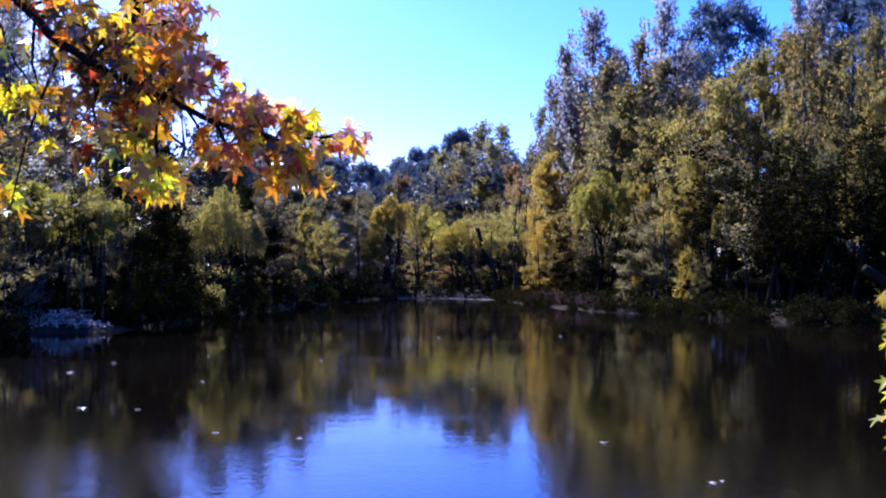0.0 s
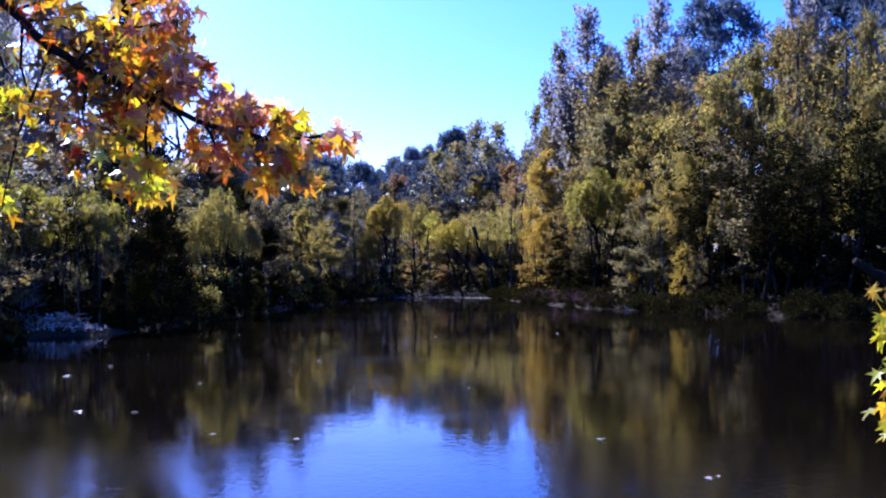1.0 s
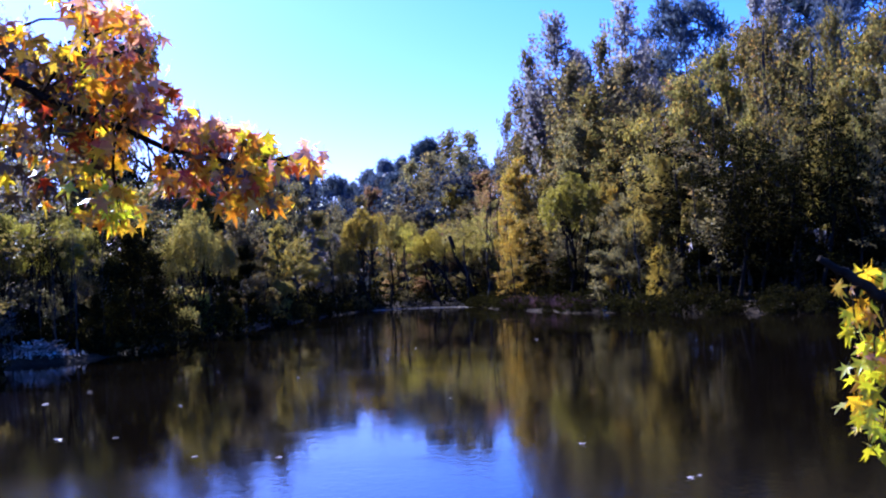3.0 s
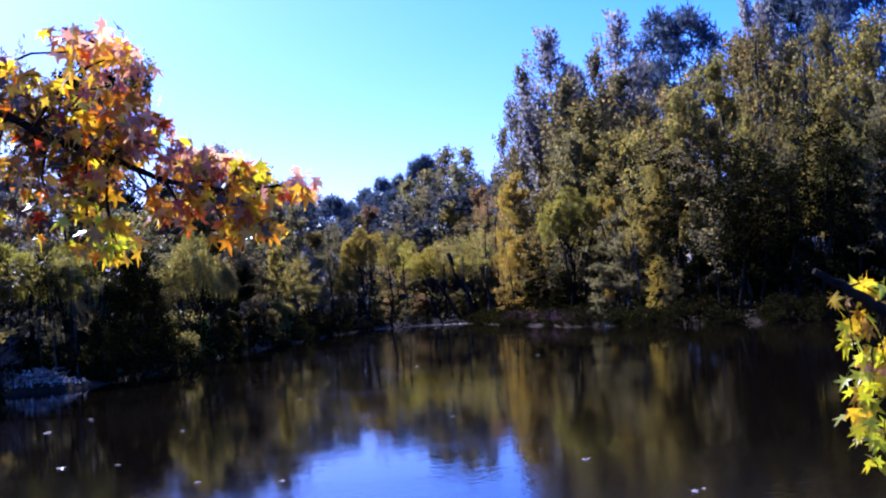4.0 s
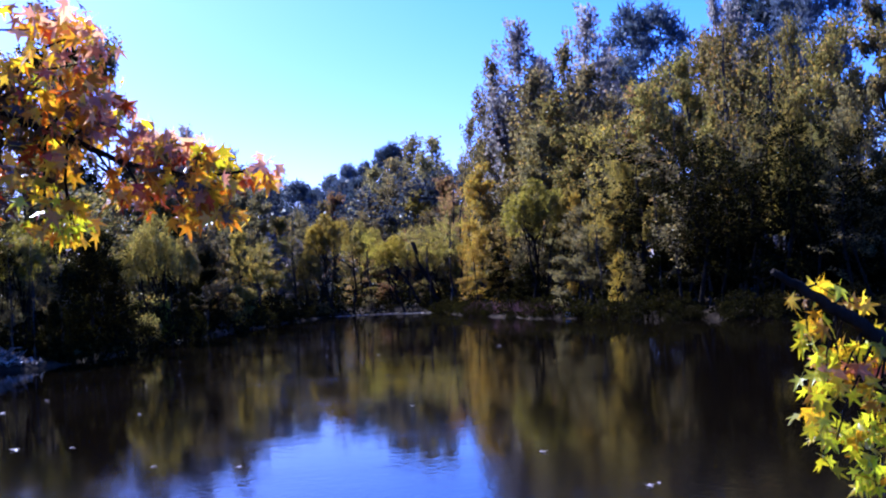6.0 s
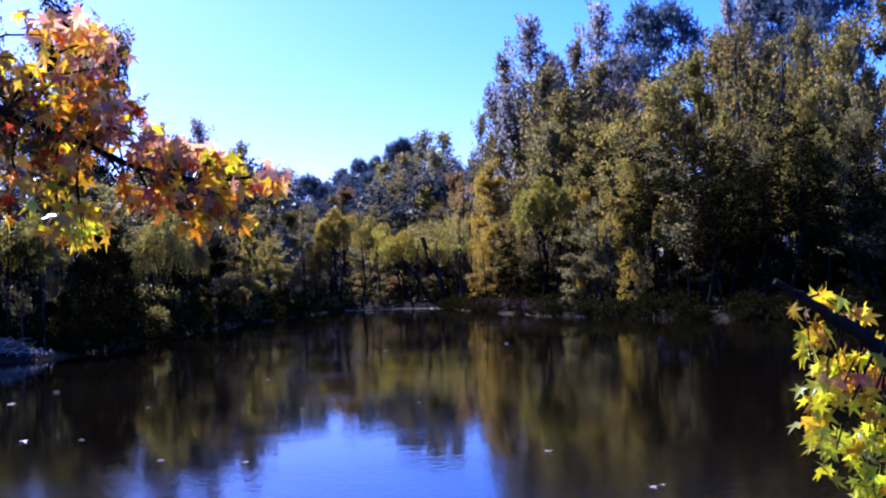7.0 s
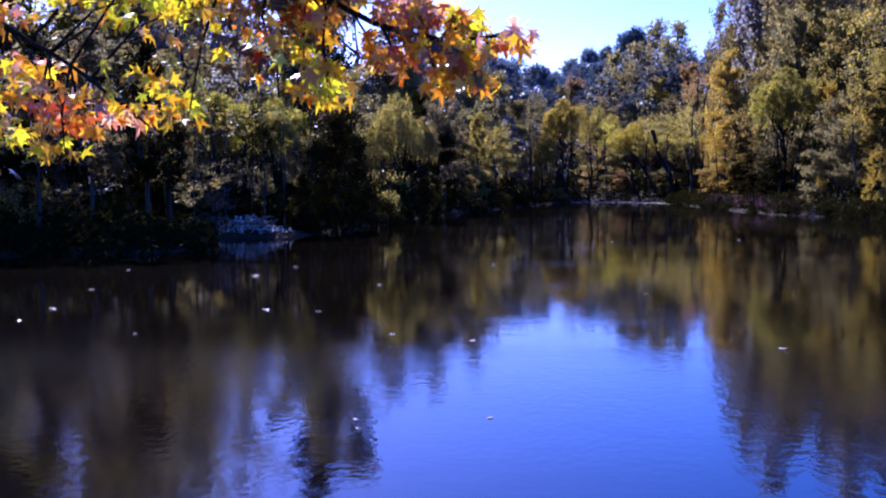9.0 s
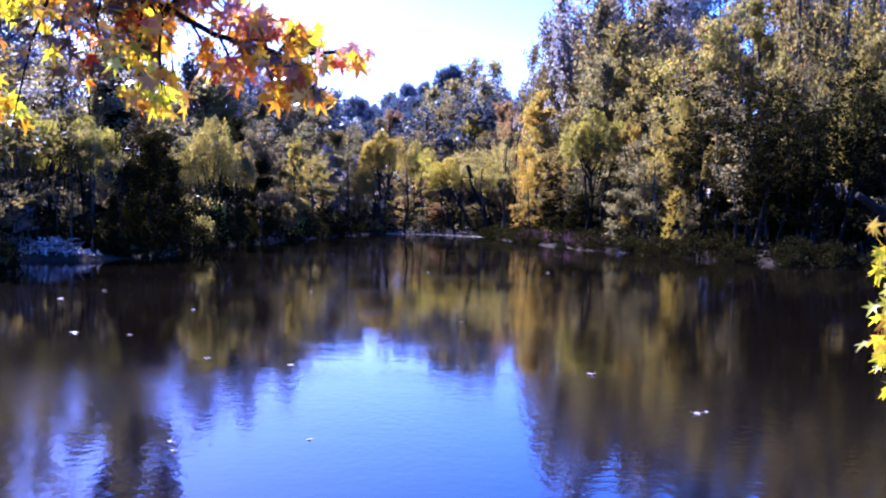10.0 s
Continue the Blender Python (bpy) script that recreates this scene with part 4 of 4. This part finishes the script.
# ---- dead wood and bank details ----
def dead_tree():
    rng = np.random.default_rng(5)
    ob = tagged(new("dead_tree"), "leaning dead trunk with a broken dark top", "dead tree")
    x, y = 4.2, 75.0
    ob.location = (x, y, float(land(x, y)))
    bm = bmesh.new()
    tube(bm, bend(rng, (0, 0, -0.5), (-1.8, 0.3, 4.5), 0.02, 8), [0.2, 0.18, 0.16, 0.14, 0.13, 0.12, 0.13, 0.16], 9)
    part("trunk", bm, DARK_BARK, ob)
    for top in ((-1.9, -0.2, 1.9), (0.2, 0.3, 3.0), (-2.3, 0.1, 3.2)):
        bm = bmesh.new()
        tube(bm, bend(rng, (-0.55 * top[2] / 1.6 * 0.6, 0.1, top[2] * 0.55), top, 0.05, 5), [0.06, 0.05, 0.04, 0.03, 0.015], 6)
        part("branch", bm, DARK_BARK, ob)


def leaning_stem(x, y, lean, height, thick, seed):
    """A bare crooked stem at the far water's edge, forked near its top."""
    rng = np.random.default_rng(seed)
    ob = tagged(new("leaning_stem"), "bare dark leaning stem at the water's edge", "tree stem", "stems leaning over the far shore")
    ob.location = (x, y, float(land(x, y)))
    line = bend(rng, (0, 0, -0.4), (lean, rng.uniform(-0.4, 0.2), height), 0.03, 8, 0.05)
    bm = bmesh.new()
    tube(bm, line, np.linspace(thick, thick * 0.4, 8), 8)
    part("trunk", bm, DARK_BARK, ob)
    for k in (4, 5, 6):
        bm = bmesh.new()
        tip = line[k] + np.array([lean * 0.2 + rng.normal() * 0.5, rng.normal() * 0.3, rng.uniform(0.5, 1.1)])
        tube(bm, bend(rng, line[k], tip, 0.05, 5), np.linspace(thick * 0.45, 0.012, 5), 6)
        part("branch", bm, DARK_BARK, ob)


def brush_pile():
    """Sun-bleached twigs and dry leaves heaped on the bank, leaves lightened as if sunlit."""
    rng = np.random.default_rng(8)
    x, y = -12.4, 35.1
    ob = tagged(new("brush_pile"), "bleached brush pile of twigs and dry leaves on the bank, lightened as if sunlit", "brush pile")
    ob.location = (x, y, 0)
    for k in range(60):
        a = rng.uniform(-0.85, 0.8, 2)
        bm = bmesh.new()
        tube(bm, bend(rng, (a[0], a[1] * 0.4, rng.uniform(0.1, 0.4)), (a[0] + rng.normal() * 0.6, a[1] * 0.4 + rng.normal() * 0.3, rng.uniform(0.25, 0.8)), 0.06, 4), [0.035, 0.03, 0.022, 0.01], 5)
        part("twig", bm, PALE_BARK, ob)
    n = 650
    at = np.stack([rng.normal(size=n) * 0.55, rng.normal(size=n) * 0.4, np.zeros(n)], -1)
    at[:, 2] = 0.15 + rng.uniform(0.3, 1, n) * 0.58 * np.exp(-1.2 * at[:, 0] ** 2 - 1.5 * at[:, 1] ** 2)
    leaves = part("dry_leaves", cards(leaf_quads(rng, at, rng.normal(size=(n, 3)) * np.array([1, 1, 0.4]), 0.14, 0.1)), STAR["litter"], ob)
    tagged(leaves, "pale dry leaves, coloured as if sunlit", kind="stuff")


def shore_rock(x, y, r, seed):
    rng = np.random.default_rng(seed)
    bm = bmesh.new()
    bmesh.ops.create_icosphere(bm, subdivisions=3, radius=r)
    for v in bm.verts:
        v.co *= 1 + 0.25 * noise.noise(v.co * 2.2 / r + Vector((seed, 0, 0))) + 0.08 * noise.noise(v.co * 6 / r)
        v.co.z *= 0.7
    me = bpy.data.meshes.new("rock")
    bm.to_mesh(me)
    bm.free()
    me.materials.append(ROCK)
    ob = tagged(new("rock", me), "pale weathered rock at the water's edge", "rock")
    ob.location = (x, y, r * 0.3)


def rock_material():
    m = Nodes("pale_rock")
    m.put(m.ramp(m.noise(8, 6), [(0.3, (0.20, 0.19, 0.17)), (0.7, (0.42, 0.40, 0.36))]), "Base Color")
    m.bsdf.inputs["Roughness"].default_value = 0.9
    m.bump(m.noise(20, 5), 0.6, 0.03)
    return m.mat


ROCK = rock_material()
dead_tree()
for spot in ((1.7, 75.2, -1.1, 2.7, 0.11, 61), (3.2, 75.6, -2.1, 3.0, 0.12, 62), (-4.8, 75.4, 1.4, 2.8, 0.10, 63),
             (5.6, 75.0, 0.3, 6.6, 0.12, 64), (-1.9, 75.8, 0.1, 3.9, 0.10, 65), (-3.2, 75.6, -0.9, 2.6, 0.09, 66), (6.7, 73.5, 0.8, 3.2, 0.10, 67)):
    leaning_stem(*spot)
brush_pile()
shore_rock(8.9, 50.2, 0.32, 2)
shore_rock(9.6, 49.0, 0.2, 4)


def floating_scum(line, count, spread, seed):
    """Pale leaves and scum that have drifted against the bank."""
    rng = np.random.default_rng(seed)
    p = np.array(line, float)
    s = rng.uniform(0, 1, count) * (len(p) - 1)
    i = np.minimum(s.astype(int), len(p) - 2)
    at = p[i] + (p[i + 1] - p[i]) * (s - i)[:, None] + rng.normal(size=(count, 2)) * np.array(spread)
    at = np.concatenate([at, np.full((count, 1), 0.012)], 1)
    way = np.concatenate([rng.normal(size=(count, 2)), np.full((count, 1), 0.05)], 1)
    q = leaf_quads(rng, at, way, 0.2, 0.16, 0.0)
    q[:, :, 2] = 0.008 + rng.uniform(0, 0.03, (count, 4))
    ob = new("drifted_leaves", cards(q))
    ob.data.materials.append(STAR["pale"])
    tagged(ob, "pale leaves drifted along the far waterline", "leaves", kind="stuff")


floating_scum([(-3.4, 75.6), (-1.5, 75.6), (0.4, 75.0), (2.4, 73.0), (4.0, 71.2)], 400, (0.45, 0.22), 3)


def red_brush():
    """Low reddish stems at the water's edge."""
    rng = np.random.default_rng(21)
    n = 900
    x = rng.uniform(5.2, 8.6, n)
    y = 62.5 - (x - 5.2) * 3.4 + rng.normal(size=n) * 0.5
    at = np.stack([x, y, np.full(n, 0.02)], -1)
    q = leaf_quads(rng, at, rng.normal(size=(n, 3)) * np.array([0.4, 0.4, 0.1]) + np.array([0, 0, 0.8]), 0.75, 0.05)
    ob = new("red_stems", cards(q))
    ob.data.materials.append(FOLIAGE["red_stem"])
    tagged(ob, "low reddish-brown stems standing in the shallows", "reeds", kind="stuff")


red_brush()


# ---- the sweetgums in the foreground ----
def star_leaf(seed):
    """A leaf of five long pointed lobes, about 15 cm across, with its stalk, curled a little."""
    rng = random.Random(seed)
    bm = bmesh.new()
    curl, fold = rng.uniform(1.5, 5.0), rng.uniform(0.05, 0.35)

    def at(angle, r):
        x, y = math.cos(angle) * r, math.sin(angle) * r
        return bm.verts.new((x, y + 0.01, abs(x) * fold - curl * r * r * 0.8 + rng.uniform(-0.003, 0.003)))

    centre = bm.verts.new((0, 0.01, 0))
    rim = [at(radians(-100), 0.020)]
    for k, (angle, r) in enumerate(((-24, 0.062), (34, 0.080), (90, 0.090), (146, 0.080), (204, 0.062))):
        bent = angle + rng.uniform(-5, 5)
        rim += [at(radians(bent - 14), r * 0.55), at(radians(bent), r * rng.uniform(0.9, 1.08)), at(radians(bent + 14), r * 0.55)]
        if k < 4:
            rim.append(at(radians(bent + 29), 0.029))
    rim.append(at(radians(-80), 0.020))
    for one, two in zip(rim, rim[1:]):
        bm.faces.new((centre, one, two)).smooth = True
    stalk = [bm.verts.new(p) for p in ((-0.0012, 0.0, 0), (0.0012, 0.0, 0), (0.001, -0.06, 0.014), (-0.001, -0.06, 0.014))]
    bm.faces.new(stalk)
    me = bpy.data.meshes.new("leaf")
    bm.to_mesh(me)
    bm.free()
    return me


LEAVES = {tint: [] for tint in STAR}
for tint, material in STAR.items():
    for shape in range(5):
        LEAVES[tint].append(star_leaf(shape * 7 + 1))
        LEAVES[tint][-1].materials.append(material)


def hang_leaf(rng, parent, place, tint, size=1.0):
    """One leaf on its twig, tipped at random and mostly drooping."""
    ob = new("leaf", rng.choice(LEAVES[tint]))
    ob.parent = parent
    heading = rng.uniform(0, 360)
    ob.matrix_basis = pose(*place, rng.gauss(-66, 32), rng.gauss(0, 28), heading) @ Matrix.Scale(size * rng.triangular(0.65, 1.55, 0.9), 4)
    return ob


def limb_through(rng, tree, base, line, radius):
    """A bare limb of the tree through the points of the line, in world metres; base is the foot of its tree."""
    pts = [Vector(p) - base for p in line]
    fine = []
    for i in range(len(pts) - 1):
        for s in range(4):
            fine.append(pts[i].lerp(pts[i + 1], s / 4) + Vector((rng.gauss(0, 1), rng.gauss(0, 1), rng.gauss(0, 1))) * 0.004)
    fine.append(pts[-1])
    bm = bmesh.new()
    tube(bm, fine, [radius * (1 - 0.75 * i / (len(fine) - 1)) for i in range(len(fine))], 7)
    return part("limb", bm, DARK_BARK, tree)


def join_leaves(stem, rest):
    """Joins the leaves behind into one mesh under their twig."""
    if not rest:
        return
    bunch = bmesh.new()
    slots = []
    for leaf in rest:
        mat = leaf.data.materials[0]
        if mat not in slots:
            slots.append(mat)
        had = len(bunch.faces)
        copy = leaf.data.copy()
        copy.transform(leaf.matrix_basis)
        bunch.from_mesh(copy)
        bunch.faces.ensure_lookup_table()
        for face in bunch.faces[had:]:
            face.material_index = slots.index(mat)
        bpy.data.meshes.remove(copy)
        bpy.data.objects.remove(leaf)
    joined = part("leaves", bunch, slots[0], stem, "crowded star-shaped autumn leaves")
    for mat in slots[1:]:
        joined.data.materials.append(mat)
    tagged(joined, kind="stuff")


def sweetgum(foot, height, radius, label):
    base = Vector((foot[0], foot[1], float(land(*foot)) - 0.1))
    tree = tagged(new("sweetgum_tree"), label, "tree")
    tree.location = base
    bm = bmesh.new()
    rng = np.random.default_rng(int(abs(foot[0]) * 10))
    tube(bm, bend(rng, (0, 0, -0.2), (0.1, 0.1, height), 0.01, 9), np.linspace(radius, radius * 0.4, 9), 12)
    part("trunk", bm, BARK, tree)
    return tree, base


def sprays(rng, tree, base, limb, rows, y, depth, dense, size, singles):
    """Leafy twigs: each grows from the nearest place on the limb to a cluster of leaves (x, z, half width, half height, leaves, tints)."""
    for x, z, wide, high, n, tints in rows:
        heart = Vector((x, y + rng.uniform(-0.5, 0.5) * depth, z))
        root = min((a.lerp(b, k / 6) for a, b in zip(limb, limb[1:]) for k in range(7)), key=lambda p: (p - heart - Vector((-0.12, 0, 0.05))).length)
        line = [root, root.lerp(heart, 0.6) + Vector((0, 0, 0.03)), heart + Vector((wide * 0.5, 0, -high * 0.4))]
        pts = [p - base for p in line]
        bm = bmesh.new()
        tube(bm, [pts[0], pts[0].lerp(pts[1], 0.5), pts[1], pts[1].lerp(pts[2], 0.5), pts[2]], [0.007, 0.006, 0.005, 0.004, 0.002], 6)
        stem = part("twig", bm, DARK_BARK, tree)
        many = round(n * dense)
        spots = []
        for k in range(many):
            r, turn = math.sqrt(rng.uniform(0, 1)) * 1.15, rng.uniform(0, math.tau)
            spots.append(heart - base + Vector((math.cos(turn) * r * wide, rng.gauss(0, 1) * depth, math.sin(turn) * r * high + 0.02)))
        leaves = [hang_leaf(rng, stem, spot, rng.choice(tints), size) for spot in spots]
        join_leaves(stem, leaves[round(many * singles):])


def left_sweetgum():
    rng = random.Random(41)
    tree, base = sweetgum((-5.2, 3.6), 6.0, 0.13, "bank sweetgum with drooping branches of orange and yellow leaves")
    mixed, rosy = ("orange", "brown", "yellow", "brown", "brown", "yellow", "red"), ("orange", "red", "pink", "red", "orange", "yellow")
    fresh, lime = ("yellow", "green", "yellow", "brown", "orange"), ("green", "yellow", "yellow", "green", "brown")
    blush, amber = ("pink", "orange", "pink", "red", "yellow", "pink"), ("orange", "yellow", "orange", "yellow", "red", "orange", "brown")
    # brown clusters fill the inner crown, where leaf colour stands for shade
    brown, sunny, mossy = ("brown", "brown", "brown", "brown", "brown", "yellow", "red"), ("yellow", "yellow", "green"), ("olive", "yellow", "olive", "green", "brown")
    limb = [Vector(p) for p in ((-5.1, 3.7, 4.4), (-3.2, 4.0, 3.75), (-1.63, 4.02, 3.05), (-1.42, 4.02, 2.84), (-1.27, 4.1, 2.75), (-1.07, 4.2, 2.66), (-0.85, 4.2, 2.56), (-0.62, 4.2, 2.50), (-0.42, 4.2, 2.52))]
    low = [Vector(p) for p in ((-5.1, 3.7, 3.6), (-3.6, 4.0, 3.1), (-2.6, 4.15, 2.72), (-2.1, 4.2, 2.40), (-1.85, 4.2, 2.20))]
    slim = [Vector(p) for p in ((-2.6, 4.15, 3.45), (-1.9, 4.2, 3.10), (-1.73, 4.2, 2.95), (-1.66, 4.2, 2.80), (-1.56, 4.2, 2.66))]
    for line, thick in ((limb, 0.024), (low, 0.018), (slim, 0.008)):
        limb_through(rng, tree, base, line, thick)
    crown = (
        (-1.53, 3.03, 0.132, 0.055, 18, mixed),
        (-1.40, 2.93, 0.121, 0.062, 32, brown),
        (-1.07, 3.01, 0.132, 0.088, 36, blush),
        (-1.09, 3.11, 0.110, 0.055, 20, blush),
        (-1.23, 3.14, 0.066, 0.044, 12, amber),
        (-1.20, 2.89, 0.110, 0.077, 26, fresh),
        (-0.99, 2.85, 0.106, 0.079, 36, rosy),
        (-1.33, 2.81, 0.132, 0.077, 42, brown),
        (-1.13, 2.74, 0.132, 0.084, 42, mixed),
        (-0.91, 2.72, 0.093, 0.071, 32, blush),
        (-1.33, 2.63, 0.132, 0.093, 46, brown),
        (-1.13, 2.61, 0.088, 0.079, 26, amber),
        (-1.19, 2.50, 0.049, 0.062, 12, lime),
        (-1.12, 2.36, 0.071, 0.057, 20, sunny),
        (-1.12, 2.29, 0.053, 0.035, 10, sunny),
        (-1.19, 2.31, 0.020, 0.026, 3, amber),
        (-1.62, 2.65, 0.121, 0.055, 26, lime),
        (-1.68, 2.25, 0.040, 0.049, 6, lime),
        (-0.77, 2.61, 0.099, 0.066, 36, blush),
        (-0.92, 2.45, 0.044, 0.062, 12, amber),
        (-0.82, 2.41, 0.062, 0.040, 14, rosy),
        (-0.69, 2.52, 0.102, 0.071, 44, mixed),
        (-0.60, 2.58, 0.075, 0.040, 14, blush),
        (-0.60, 2.41, 0.093, 0.066, 38, amber),
        (-0.51, 2.33, 0.062, 0.026, 12, amber),
        (-0.65, 2.32, 0.026, 0.026, 5, amber),
        (-0.52, 2.53, 0.062, 0.049, 14, fresh),
        (-0.45, 2.47, 0.040, 0.031, 7, blush),
        (-0.35, 2.50, 0.057, 0.040, 13, blush),
        (-1.40, 2.47, 0.144, 0.093, 34, brown),
    )
    skirt = (
        (-2.57, 2.65, 0.115, 0.075, 32, rosy),
        (-2.67, 2.70, 0.088, 0.088, 20, rosy),
        (-2.37, 2.44, 0.088, 0.040, 16, blush),
        (-2.53, 2.43, 0.088, 0.066, 18, mossy),
        (-2.25, 2.31, 0.106, 0.057, 26, rosy),
        (-2.18, 2.21, 0.146, 0.040, 30, rosy),
        (-1.95, 2.23, 0.079, 0.040, 16, blush),
        (-1.87, 2.25, 0.031, 0.026, 6, rosy),
        (-2.39, 2.17, 0.124, 0.040, 18, lime),
        (-2.24, 2.08, 0.079, 0.026, 12, sunny),
        (-2.55, 2.21, 0.084, 0.057, 18, lime),
        (-2.64, 2.38, 0.053, 0.079, 14, mossy),
        (-2.65, 2.01, 0.040, 0.026, 5, lime),
        (-2.79, 2.57, 0.110, 0.110, 24, rosy),
        (-2.83, 2.31, 0.110, 0.088, 24, mossy),
        (-2.30, 2.76, 0.088, 0.040, 14, mossy),
        (-2.13, 2.73, 0.106, 0.049, 20, lime),
        (-2.03, 2.62, 0.057, 0.049, 10, mossy),
        (-1.92, 2.73, 0.084, 0.049, 18, mossy),
        (-1.79, 2.69, 0.084, 0.049, 16, lime),
        (-1.86, 2.57, 0.031, 0.022, 5, amber),
        (-2.19, 2.90, 0.155, 0.066, 24, mossy),
        (-1.81, 2.87, 0.155, 0.066, 22, mossy),
        (-1.94, 2.37, 0.079, 0.057, 10, mossy),
        (-1.83, 2.37, 0.040, 0.031, 6, lime),
        (-1.75, 2.29, 0.049, 0.026, 8, lime),
        (-2.04, 2.31, 0.020, 0.020, 3, lime),
    )
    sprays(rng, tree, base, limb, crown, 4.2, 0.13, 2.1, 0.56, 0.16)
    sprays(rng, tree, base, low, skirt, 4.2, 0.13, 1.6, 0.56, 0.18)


def right_sweetgum():
    rng = random.Random(17)
    tree, base = sweetgum((5.6, 4.0), 4.0, 0.11, "sweetgum sapling with a stubby branch and yellow-green leaves")
    lemon, peach = ("yellow", "yellow", "green"), ("orange", "yellow", "pink", "yellow")
    lime, gold = ("green", "green", "green", "yellow"), ("yellow", "green", "yellow", "green", "green")
    limb = [Vector(p) for p in ((5.6, 4.05, 0.70), (3.6, 4.5, 1.0), (2.3, 4.6, 1.67), (2.14, 4.6, 1.78), (1.96, 4.6, 1.91), (1.8, 4.6, 2.01))]
    limb_through(rng, tree, base, limb, 0.058)
    rows = (
        (2.07, 1.90, 0.069, 0.035, 8, lemon),
        (2.19, 1.84, 0.062, 0.025, 6, lemon),
        (1.92, 1.86, 0.035, 0.020, 3, lemon),
        (1.97, 1.75, 0.069, 0.040, 9, lemon),
        (1.95, 1.66, 0.035, 0.030, 3, lime),
        (2.10, 1.63, 0.094, 0.049, 14, lime),
        (2.07, 1.55, 0.084, 0.035, 10, peach),
        (2.25, 1.53, 0.064, 0.044, 10, peach),
        (1.99, 1.46, 0.069, 0.064, 14, lime),
        (2.16, 1.45, 0.104, 0.079, 22, gold),
        (2.02, 1.29, 0.099, 0.064, 18, lime),
        (2.18, 1.23, 0.084, 0.069, 18, lime),
        (2.00, 1.13, 0.025, 0.030, 3, lime),
        (2.20, 1.07, 0.059, 0.069, 13, lime),
        (2.28, 1.67, 0.059, 0.049, 9, lime),
        (2.32, 1.29, 0.074, 0.111, 18, lime),
        (2.35, 1.04, 0.074, 0.099, 14, lime),
        (2.41, 1.56, 0.074, 0.099, 16, gold),
    )
    sprays(rng, tree, base, limb[1:], rows, 4.66, 0.07, 1.35, 0.70, 1.0)


left_sweetgum()
right_sweetgum()


# ---- leaves afloat on the pond ----
def floating_leaf(x, y, size, rng):
    ob = new("floating_leaf", rng.choice(LEAVES["pale"]))
    ob.matrix_basis = pose(x, y, 0.012 * size, rng.uniform(-8, 8), rng.uniform(-8, 8), rng.uniform(0, 360)) @ Matrix.Scale(size, 4)
    tagged(ob, "pale fallen leaf floating on the pond", "leaf", "floating leaves")


_r = random.Random(9)
for _x, _y, _s in ((-7.2, 20.9, 1.5), (-5.2, 15.5, 1.2), (-4.35, 15.4, 0.9), (-10.6, 22.2, 1.1), (-9.4, 18.2, 1.1), (-8.6, 15.4, 1.0), (-8.4, 14.1, 0.7), (-6.1, 13.0, 0.6),
                   (-7.0, 23.0, 1.0), (-2.8, 13.2, 0.9), (-1.7, 12.8, 0.8), (-2.1, 8.5, 0.6), (-1.0, 8.7, 0.6), (-0.1, 31.6, 0.9), (3.5, 32.3, 1.2), (-2.7, 23.7, 0.7),
                   (1.85, 12.4, 1.0), (2.5, 10.1, 0.9), (2.62, 10.2, 0.5), (-2.0, 8.2, 0.5), (-4.3, 19.2, 0.8), (0.5, 18.0, 0.7)):
    floating_leaf(_x, _y, _s, _r)
